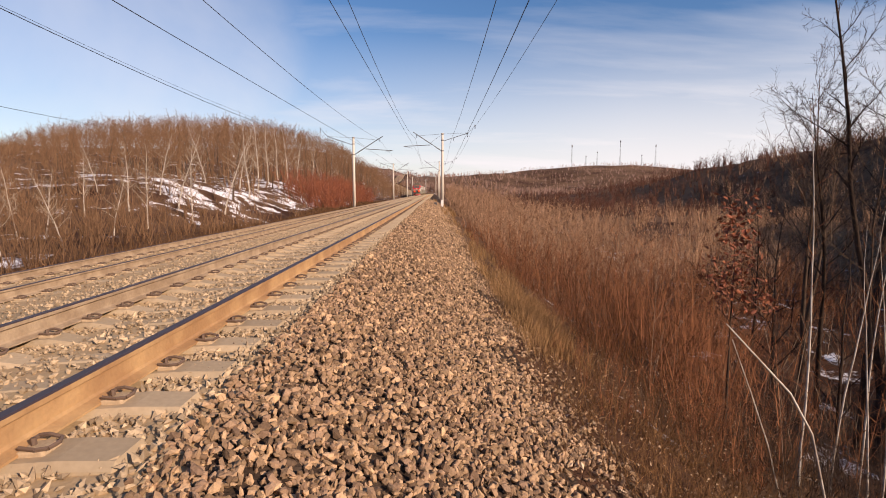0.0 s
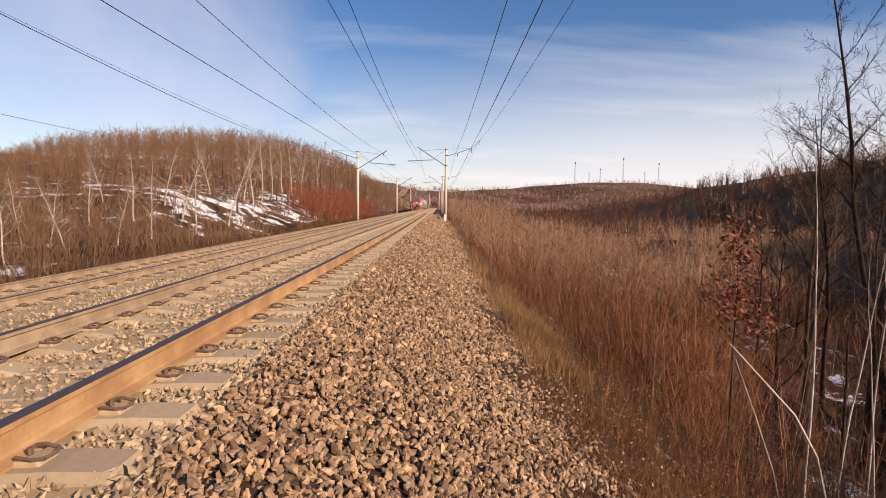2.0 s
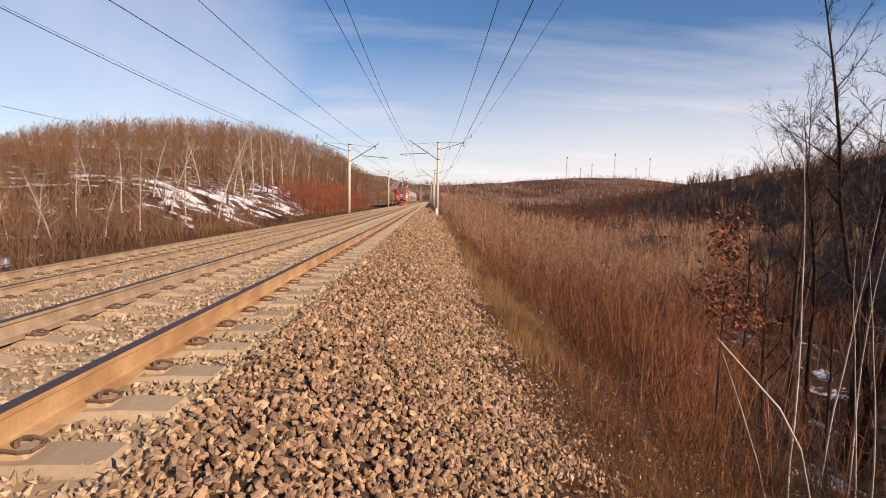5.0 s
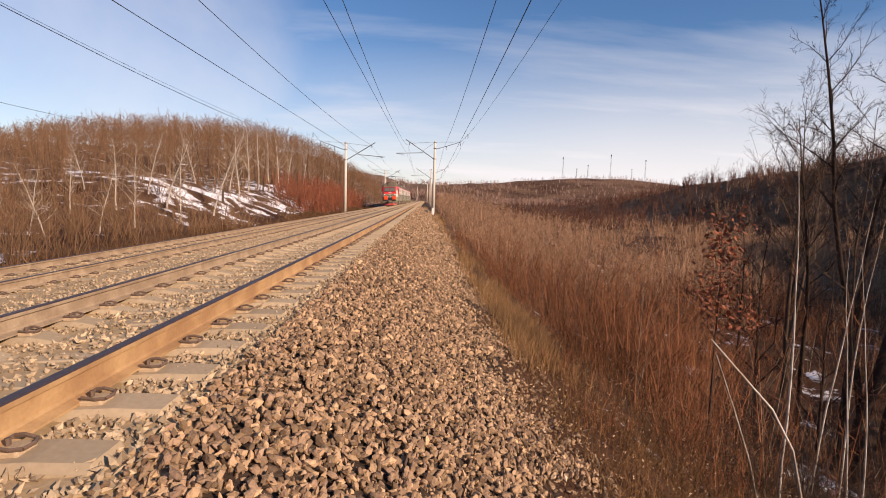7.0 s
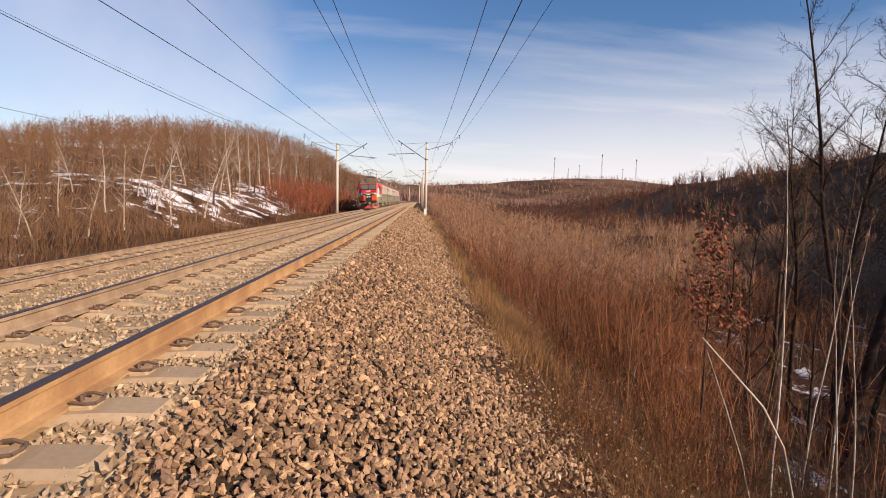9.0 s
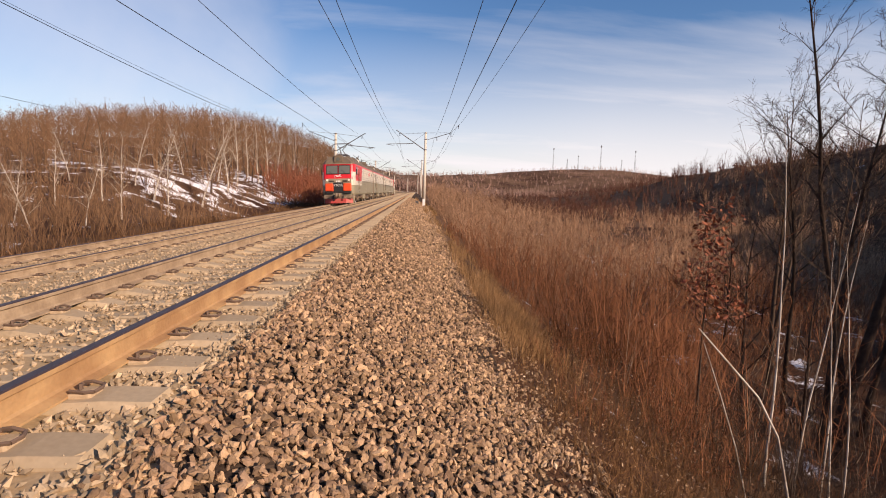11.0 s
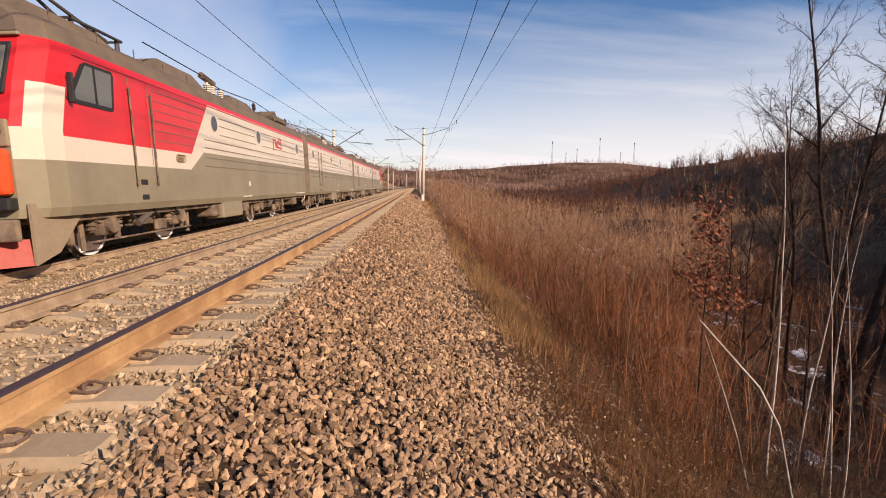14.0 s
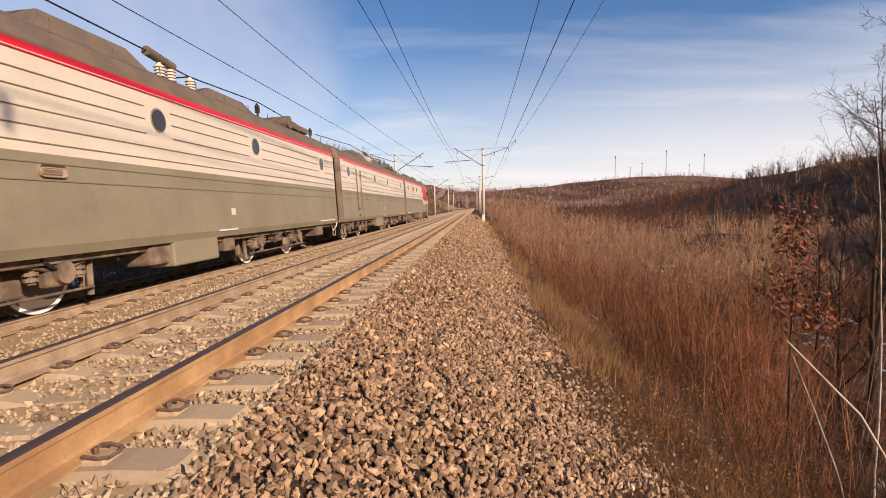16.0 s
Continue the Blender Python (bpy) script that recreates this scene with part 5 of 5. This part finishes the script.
def thicket_height(x, y):
    """Shrubs stand in drifts: tall and thick in some, open between."""
    return 0.5 + 0.5 * np.sin(x * 0.62 + 1.7 * np.sin(y * 0.21)) * np.sin(y * 0.37 + 1.2 * np.sin(x * 0.33))


S = []
cx, cy = polar(950, 0.08, 1.2, 6.2, 32)
keep = (cx > 3.3 + 0.6 * np.sin(cy * 0.9) + np.clip((9 - cy) * 0.35, 0, 1.2)) & (rng.random(950) < 0.35 + thicket_height(cx, cy)) & ((cx / cy < 0.6) | (cy > 16) | (rng.random(950) < 0.12))
cx, cy = cx[keep], cy[keep]
S.append(bushes(cx, cy, rng.uniform(1.0, 2.1, len(cx)) * (0.65 + 1.1 * thicket_height(cx, cy)), 9, 6, 1, 0.0075))
# low bushes climbing the foot of the slope
cx, cy = rng.uniform(2.0, 4.2, 130), 5.5 + 34 * rng.random(130) ** 1.6
S.append(bushes(cx, cy, rng.uniform(0.35, 1.1, 130), 9, 6, 1, 0.005))
# low shoots in the shaded hollow
cx, cy = rng.uniform(4.8, 12, 90), rng.uniform(-4, 9, 90)
S.append(bushes(cx, cy, rng.uniform(0.4, 1.3, 90), 6, 5, 1, 0.005))
V, F = spikes(np.concatenate(S))
tagged(new("red_brush", mesh_np("red_brush", V, F, M_BRUSH)), "dense bare reddish-brown willow brush in the valley", "brush", kind="stuff")
S = []
cx, cy = polar(1500, 0.03, 1.2, 26, 150)
keep = cx > 3.2
cx, cy = cx[keep], cy[keep]
S.append(bushes(cx, cy, rng.uniform(1.6, 3.2, len(cx)) * (0.7 + 0.9 * thicket_height(cx * 0.4, cy * 0.4)), 6, 8, 0, 0.0085))
# a taller belt along the foot of the embankment
cx, cy = rng.uniform(3.6, 14, 560), rng.uniform(30, 150, 560)
S.append(bushes(cx + bend(cy), cy, rng.uniform(3.4, 5.6, 560) * np.clip(0.35 + cy / 80, 0.5, 1.1), 6, 10, 0, 0.0075))
V, F = spikes(np.concatenate(S))
tagged(new("tan_brush", mesh_np("tan_brush", V, F, M_TANBRUSH)), "bare tan brush filling the valley along the embankment", "brush", kind="stuff")
S = [clumps(90, 0.06, 1.2, 9, 60, 3, 1.8, 4.2, 0.008, 5, lambda x, y: x > 3.9),
     clumps(26, 0.5, 1.2, 5.5, 14, 2, 0.8, 2.4, 0.006, 4, lambda x, y: (x > 4.2) & (np.hypot(x - 3.6, y - 4.6) > 1.6))]
V, F = spikes(np.concatenate(S))
tagged(new("pale_shoots", mesh_np("pale_shoots", V, F, M_PALETWIG)), "pale thin shoots standing among the brush", "brush", kind="stuff")
# bare scrub whose dark colour adds to the shade of the hollow
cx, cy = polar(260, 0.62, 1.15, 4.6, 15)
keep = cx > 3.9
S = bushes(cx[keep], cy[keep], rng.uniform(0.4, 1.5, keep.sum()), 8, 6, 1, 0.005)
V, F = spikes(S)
tagged(new("dark_scrub", mesh_np("dark_scrub", V, F, M_DARKBARK)), "bare scrub coloured dark for the shade of the hollow", "scrub", kind="stuff")
S = [clumps(520, 0.28, 1.15, 2.6, 12, 7, 0.18, 0.75, 0.004, 7, lambda x, y: (x > 1.5) & (x < 7))]
V, F = spikes(np.concatenate(S))
tagged(new("low_scrub", mesh_np("low_scrub", V, F, M_WEED)), "low tangled brown scrub on the embankment slope", "scrub", kind="stuff")
S = [clumps(2600, -1.5, -0.14, 8, 150, 6, 0.9, 3.0, 0.008, 4, lambda x, y: (x < -11.8) & (x > -60) & (tree_room(x, y) > 2.0) & ((x < -36) | (y < 40) | (y > 104) | (rng.random(len(x)) < 0.5))),
     clumps(110, -0.6, -0.2, 36, 105, 5, 0.8, 2.0, 0.006, 4, lambda x, y: (x < -13) & (x > -30))]
V, F = spikes(np.concatenate(S))
tagged(new("pale_brush", mesh_np("pale_brush", V, F, M_TWIG)), "bare tan undergrowth along the foot of the wooded hill", "brush", kind="stuff")
# a stand of russet oak scrub beside the line
x, y = rng.uniform(-19, -12.5, 900), rng.uniform(62, 112, 900)
S = stems(x, y, rng.uniform(1.5, 4.0, 900), np.full(900, 0.05), 14, 0.6)
V, F = spikes(S)
tagged(new("oak_scrub", mesh_np("oak_scrub", V, F, M_LEAF)), "russet oak scrub still holding dead leaves", "scrub", kind="stuff")

# ---- trees ----


def tree_rods(r, h, limbs, twigs, subs, spread, lean=0.06, r0=None, start=0.25):
    """Trunk rods and branch rods of a bare tree of height h at the origin."""
    r0 = r0 or h * 0.012
    n = 9
    pts = [np.zeros(3)]
    drift = r.normal(0, lean, 2)
    for i in range(n):
        drift = drift + r.normal(0, lean * 0.7, 2)
        pts.append(pts[-1] + np.array([drift[0], drift[1], 1.0]) * h / n)
    rad = [r0 * (1 - 0.93 * (i / n) ** 0.9) for i in range(n + 1)]
    trunk = [(*pts[i] - (np.array([0, 0, .3]) if i == 0 else 0), *pts[i + 1], rad[i] * (1.25 if i == 0 else 1), rad[i + 1]) for i in range(n)]
    br = []
    for k in range(limbs):
        f = start + (1 - start) * (k + r.random()) / limbs * 0.98
        i = min(int(f * n), n - 1)
        p = pts[i] + (pts[i + 1] - pts[i]) * (f * n - i)
        az = k * 2.4 + r.uniform(-0.6, 0.6)
        L = h * spread * (1.1 - f * 0.75) * r.uniform(0.7, 1.25)
        rr = max(rad[i] * 0.5, 0.004)
        d = np.array([math.cos(az), math.sin(az), r.uniform(0.7, 1.7)])
        for j in range(3):
            d = d / np.linalg.norm(d)
            q = p + d * L / 3
            br.append((*p, *q, rr * (1 - j * 0.28), rr * (0.72 - j * 0.28)))
            for _ in range(twigs):
                u = r.random()
                o = p + (q - p) * u
                e = d + r.normal(0, 0.55, 3) + np.array([0, 0, 0.25])
                e = e / np.linalg.norm(e)
                tl = L * r.uniform(0.18, 0.42)
                o2 = o + e * tl
                br.append((*o, *o2, rr * 0.34, rr * 0.16))
                for _ in range(subs):
                    g = e + r.normal(0, 0.6, 3)
                    g = g / np.linalg.norm(g)
                    o3 = o + (o2 - o) * r.uniform(0.3, 1)
                    br.append((*o3, *(o3 + g * tl * r.uniform(0.3, 0.6)), rr * 0.16, rr * 0.08))
            p = q
            d = d + np.array([r.normal(0, 0.3), r.normal(0, 0.3), 0.12])
    return np.array(trunk), np.array(br)


def bare_tree(name, label, seed, h, m, bark, twig_mat, limbs=22, twigs=4, subs=3, spread=0.28, lean=0.05, r0=None, start=0.25, group="", fine=0.0):
    r = np.random.default_rng(seed)
    tr, br = tree_rods(r, h, limbs, twigs, subs, spread, lean, r0, start)
    if fine:
        br[:, 6] = np.maximum(br[:, 6], fine)
    t = thing(name, label, "tree", m, group)
    child("trunk", tube("trunk", [q[:3] for q in tr] + [tr[-1][3:6]], [q[6] for q in tr] + [tr[-1][7]], bark), t)
    child("crown", branch_mesh("crown", br, twig_mat), t, "open crown of fine bare twigs")
    return t


def stand(x, y):
    return float(rough_ground(np.array([x]), np.array([y]))[0])


# birches at the foot of the wooded hill
birches = [bare_tree("birch_tree", "slender white-barked bare birch at the hill foot", 40 + k, 8.0, pose(0, 0, -50), M_BIRCH, M_BIRCHTWIG, 18, 4, 3, 0.30, 0.09, 0.085, 0.25, "birches by the line") for k in range(4)]
spots = [(120, -14.5, 330), (208, -15, 300), (238, -19, 250), (268, -15.5, 260), (292, -20, 240), (322, -18, 235), (345, -16, 255), (372, -22, 232), (402, -16.5, 235), (430, -21, 225), (446, -18, 218), (462, -19.5, 216), (480, -22, 222), (498, -20, 225), (515, -24, 225), (530, -20, 245), (556, -21, 255), (90, -17, 300), (40, -18, 290), (160, -20, 270), (575, -24, 250), (590, -22, 262), (10, -15, 330), (185, -23, 250)]
used = set()
for k, (px, x, top) in enumerate(spots):
    a = (px - 766) / 899
    y = x / a
    h = 0.95 + (337 - top) / 899 * y - stand(x, y)
    src = birches[k % 4]
    m = pose(x, y, stand(x, y), rng.uniform(-4, 4), rng.uniform(-4, 4), rng.uniform(0, 360))
    s = float(np.clip(h / 8.0, 0.4, 1.6))
    if src.name not in used:
        used.add(src.name)
        src.matrix_basis = m @ Matrix.Diagonal((s, s, s, 1))
    else:
        c = copy_thing(src, m)
        c.scale = (s, s, s)

# grey trees further up the slope
oaks = [bare_tree("bare_tree", "grey-brown bare broadleaf tree on the slope", 80 + k, 9.0, pose(0, 0, -50), M_BARK, M_TWIG, 18, 4, 2, 0.36, 0.07, 0.12, 0.25, "trees on the slope") for k in range(4)]
for k in range(90):
    x, y = (rng.uniform(-44, -18), rng.uniform(38, 150)) if k < 72 else (rng.uniform(-24, -17), rng.uniform(100, 170))
    top = float(tree_room(np.array([x]), np.array([y]))[0]) * rng.uniform(0.75, 1.0)
    if k >= 4 and top < 2.5:
        continue
    s = float(np.clip(top / 9.0, 0.2, 1.1))
    m = pose(x, y, stand(x, y), rng.uniform(-4, 4), rng.uniform(-4, 4), rng.uniform(0, 360))
    if k < 4:
        oaks[k].matrix_basis = m @ Matrix.Diagonal((s, s, s, 1))
    else:
        c = copy_thing(oaks[k % 4], m)
        c.scale = (s, s, s)


def woods(name, label, X, Y, H, mat, variants, seeds=200):
    """A far wood: many bare trees joined."""
    lib = []
    for k in range(10):
        tr, br = tree_rods(np.random.default_rng(seeds + k), 1.0, *variants)
        p = [q[:3] for q in tr] + [tr[-1][3:6]]
        slim = np.array([(*p[0], *p[4], tr[0][6], 0), (*(p[0] + (p[3] - p[0]) * 0.5), *p[9], tr[3][6], 0)])
        lib.append(np.concatenate([slim, br]))
    out = []
    Z = rough_ground(X, Y)
    for x, y, z, h in zip(X, Y, Z, H):
        L = lib[rng.integers(10)].copy()
        a = rng.uniform(0, 6.283)
        c, s = math.cos(a), math.sin(a)
        for o in (0, 3):
            px, py = L[:, o].copy(), L[:, o + 1].copy()
            L[:, o], L[:, o + 1] = (px * c - py * s) * h + x, (px * s + py * c) * h + y
            L[:, o + 2] = L[:, o + 2] * h + z
        L[:, 6:] *= h
        thick = np.hypot(x, y) / (7500 if x < 0 else 5000)
        L[:, 6:] = np.maximum(L[:, 6:], thick)
        out.append(L)
    V, F = spikes(np.concatenate(out))
    return tagged(new(name, mesh_np(name, V, F, mat)), label, "woods", kind="stuff")


n = 3000
Y = 25 + 330 * rng.random(n) ** 1.25
X = rng.uniform(-1.35, -0.08, n) * Y
ok = (X < -22) & (X > -110)
X, Y = X[ok], Y[ok]
H = np.minimum(tree_room(X, Y) * rng.uniform(0.8, 1.03, len(X)), 11)
ok = H > 2.2
woods("hill_woods", "bare brown winter woods covering the hill", X[ok], Y[ok], H[ok], M_TWIG, (15, 3, 0, 0.42, 0.05, 0.010, 0.2))
n = 420
X = np.concatenate([rng.uniform(-22, -13, 120), rng.uniform(-70, -16, 300)])
Y = np.concatenate([rng.uniform(150, 260, 120), rng.uniform(300, 520, 300)])
woods("line_woods", "bare woods where the line bends away", X + bend(np.minimum(Y, 420)), Y, rng.uniform(4, 7, n), M_TWIG, (9, 1, 0, 0.34, 0.05, 0.014, 0.2), 230)
n = 2500
Y = rng.uniform(40, 420, n)
X = rng.uniform(50, 330, n)
ok = (X / Y > 0.28) & (X / Y < 1.4)
X, Y = X[ok], Y[ok]
n = len(X)
woods("valley_woods", "bare woods coloured dark for the shaded valley side", X, Y, rng.uniform(2.6, 6.8, n), M_VALLEY_SHADE, (7, 1, 0, 0.38, 0.05, 0.014, 0.15), 260)
S = [clumps(900, -0.1, 0.6, 380, 800, 4, 4.0, 7.0, 0.005, 4, lambda x, y: x > -60)]
V, F = spikes(np.concatenate(S))
tagged(new("far_thicket", mesh_np("far_thicket", V, F, M_WOODS_HAZE)), "brown thicket on the far slopes, paled in colour for haze", "brush", kind="stuff")
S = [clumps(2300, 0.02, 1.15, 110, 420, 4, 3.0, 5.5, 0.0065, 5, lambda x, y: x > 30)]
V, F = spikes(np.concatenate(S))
tagged(new("hillside_thicket", mesh_np("hillside_thicket", V, F, M_VALLEY_SHADE)), "brown thicket coloured dark for the shade of the far valley side", "brush", kind="stuff")
n = 3200
Y = rng.uniform(380, 1050, n)
X = rng.uniform(-0.18, 0.85, n) * Y
woods("distant_woods", "distant bare woods on the hills, paled in colour for haze", X, Y, rng.uniform(2.5, 6.5, n), M_WOODS_HAZE, (5, 0, 0, 0.4, 0.05, 0.016, 0.2), 290)

# trees close beside the embankment
for k, (x, y, h, kind, limbs, tw, sb, spread, r0, start) in enumerate((
        (4.75, 6.1, 4.9, 1, 14, 2, 1, 0.16, 0.020, 0.45), (5.5, 6.5, 4.3, 1, 10, 2, 1, 0.16, 0.017, 0.4), (5.6, 6.0, 3.8, 1, 8, 2, 1, 0.16, 0.016, 0.4), (6.0, 6.6, 4.4, 1, 10, 2, 1, 0.18, 0.018, 0.4), (5.0, 5.2, 3.6, 1, 7, 2, 1, 0.16, 0.014, 0.45),
        (10.4, 13.0, 7.8, 0, 16, 5, 5, 0.36, 0.075, 0.45), (9.1, 10.2, 9.0, 0, 18, 5, 5, 0.30, 0.08, 0.5), (12.2, 16.0, 9.4, 2, 18, 5, 5, 0.38, 0.09, 0.42), (14.5, 19.0, 9.0, 2, 18, 5, 4, 0.36, 0.09, 0.35), (12.6, 12.8, 9.6, 0, 16, 4, 4, 0.3, 0.09, 0.4), (22, 36, 8.6, 0, 16, 5, 3, 0.36, 0.09, 0.3), (8.2, 11.6, 5.0, 0, 14, 4, 3, 0.45, 0.055, 0.2), (9.5, 14.5, 5.4, 0, 14, 4, 3, 0.5, 0.055, 0.2), (7.4, 8.6, 4.2, 0, 12, 4, 3, 0.45, 0.045, 0.2), (16.5, 22, 8.0, 0, 16, 4, 3, 0.36, 0.08, 0.3), (9.25, 9.95, 10.6, 0, 16, 4, 4, 0.26, 0.13, 0.45), (12.4, 11.0, 12.0, 0, 18, 5, 4, 0.28, 0.12, 0.35), (8.9, 9.75, 7.4, 2, 16, 4, 4, 0.28, 0.045, 0.5), (9.75, 10.2, 10.8, 0, 16, 4, 4, 0.18, 0.085, 0.5))):
    if kind == 1:
        bare_tree("birch_sapling", "thin pale birch sapling on the embankment slope", 120 + k, h, pose(x, y, stand(x, y)), M_BIRCH, M_BRUSH, limbs, tw, sb, spread, 0.035, r0, start, "saplings on the slope")
    else:
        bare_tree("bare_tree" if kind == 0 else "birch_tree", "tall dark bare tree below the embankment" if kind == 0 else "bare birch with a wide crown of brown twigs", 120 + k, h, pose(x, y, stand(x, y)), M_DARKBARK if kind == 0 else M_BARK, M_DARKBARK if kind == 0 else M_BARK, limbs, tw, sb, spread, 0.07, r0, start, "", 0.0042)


# unseen trees added beyond the right edge of view, to shade the hollow
shade = bare_tree("bare_tree", "dense dark bare tree added out of view to shade the hollow", 170, 8.0, pose(12.5, 6.0, stand(12.5, 6.0)), M_DARKBARK, M_DARKBARK, 24, 6, 3, 0.34, 0.06, 0.11, 0.15, "trees at the hollow's edge", 0.012)
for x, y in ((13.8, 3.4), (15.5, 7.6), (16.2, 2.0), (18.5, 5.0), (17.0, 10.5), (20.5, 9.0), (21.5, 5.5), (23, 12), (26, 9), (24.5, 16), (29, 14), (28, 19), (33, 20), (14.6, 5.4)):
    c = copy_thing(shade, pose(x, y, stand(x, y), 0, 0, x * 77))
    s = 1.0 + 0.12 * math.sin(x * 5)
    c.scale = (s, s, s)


def oak_sapling(x, y):
    z = stand(x, y)
    r = np.random.default_rng(7)
    tr, br = tree_rods(r, 3.3, 20, 3, 1, 0.24, 0.04, 0.025, 0.5)
    t = thing("oak_sapling", "young oak holding clusters of dead red-brown leaves", "tree", pose(x, y, z))
    child("trunk", tube("trunk", [q[:3] for q in tr] + [tr[-1][3:6]], [q[6] for q in tr] + [tr[-1][7]], M_BARK), t)
    child("crown", branch_mesh("crown", br, M_BARK), t)
    tips = br[:, 3:6]
    tips = tips[tips[:, 2] > 2.0]
    P = tips[r.integers(len(tips), size=560)] + r.normal(0, 0.07, (560, 3))
    n = len(P)
    u = r.normal(size=(n, 3))
    u /= np.linalg.norm(u, axis=1, keepdims=True)
    v = np.cross(u, r.normal(size=(n, 3)))
    v /= np.linalg.norm(v, axis=1, keepdims=True)
    w = np.cross(u, v)
    L = r.uniform(0.026, 0.05, (n, 1))
    V = np.stack([P - u * L, P - u * L * 0.2 + v * L * 0.5 + w * L * 0.18, P + u * L * 0.4 + v * L * 0.42 + w * L * 0.1, P + u * L, P + u * L * 0.4 - v * L * 0.42 + w * L * 0.1, P - u * L * 0.2 - v * L * 0.5 + w * L * 0.18], 1).reshape(-1, 3)
    k = np.arange(n)[:, None] * 6
    F = np.concatenate([k + np.array([[0, 1, 2, 3]]), k + np.array([[0, 3, 4, 5]])])
    child("leaves", mesh_np("leaves", V, F, M_LEAF), t, "curled russet leaves")["kind"] = "stuff"
    return t


oak_sapling(4.15, 6.8)


def fallen_branch(pts, r, label):
    n = len(pts)
    return tagged(new("leaning_branch", tube("leaning_branch", pts, [r * (1 - i / n * 0.7) for i in range(n)], M_BIRCH, 7)), label, "branch")


fallen_branch([(4.15, 4.75, -2.75), (3.75, 4.7, -1.42), (3.5, 4.7, -1.0), (3.22, 4.85, -0.66), (3.0, 5.0, -0.38)], 0.014, "pale bare branch leaning over the slope")
fallen_branch([(4.3, 5.6, -3.2), (3.95, 5.6, -2.0), (3.7, 5.6, -1.35), (3.5, 5.7, -0.75)], 0.009, "thin pale dead branch standing on the slope")

# ---- far masts, marker post ----
for a, d, h in ((0.272, 900, 40), (0.322, 905, 26), (0.367, 910, 44), (0.437, 900, 38), (0.30, 920, 20), (0.41, 930, 20)):
    x, y = a * d, d
    z = float(ground(np.array([x]), np.array([y]))[0])
    t = thing("radio_mast", "slim grey lattice radio mast on the far ridge", "radio mast", pose(x, y, z), "masts on the ridge")
    S = []
    for k in range(3):
        an = k * 2.094
        S.append((math.cos(an) * 1.4, math.sin(an) * 1.4, -2, math.cos(an) * 0.3, math.sin(an) * 0.3, h, 0.13, 0.08))
    child("legs", rods("legs", S, M_STEEL, 4), t)
    S = []
    for j in range(10):
        f0, f1 = j / 10, (j + 1) / 10
        for k in range(3):
            a0, a1 = k * 2.094, (k + 1) * 2.094
            ra, rb = 1.4 - 1.1 * f0, 1.4 - 1.1 * f1
            S.append((math.cos(a0) * ra, math.sin(a0) * ra, h * f0, math.cos(a1) * rb, math.sin(a1) * rb, h * f1, 0.05, 0.05))
    child("lattice", rods("lattice", S, M_STEEL, 3), t)
    bm = bmesh.new()
    cyl(bm, (0, 0, h * 0.9), (0, 0, h * 0.98), 1.0, n=8)
    part("antenna_drum", bm, M_STEEL, t)

t = thing("marker_post", "short white concrete marker post beside the ballast", "marker post", pose(1.1, 58, stand(1.1, 58)))
bm = bmesh.new()
box(bm, (0, 0, 0.35), (0.28, 0.28, 1.1), 0.04)
part("post", bm, M_WHITE, t)
bm = bmesh.new()
box(bm, (-0.75, -1, 0.42), (0.34, 0.6, 0.5), 0.06)
part("trackside_box", bm, M_STEEL, t)


def motions():
    """The train runs towards the eye on the far track at 13.3 m/s; its wheels roll."""
    turn = math.degrees(13.3 / 0.625)
    for s, i in sections:
        back = s is tail
        rows = []
        for k in range(0, 33):
            t = k * 0.5
            y = front_at(t) + i * SEC
            y = y + (SEC if back else 0)
            rows.append((t, pose(FAR_X + SLANT * y, y, FAR_Z, 0, FAR_CANT if back else -FAR_CANT, (180 if back else 0) - math.degrees(SLANT))))
        walk(s, rows)
        for w in s.children:
            if w.name.split(".")[0] == "wheelset":
                at = w.location.copy()
                walk(w, [(k / 15, pose(at.x, at.y, at.z, (1 if not back else -1) * ((turn * k / 15) % 360), 0, 0)) for k in range(0, 241)])


motions()
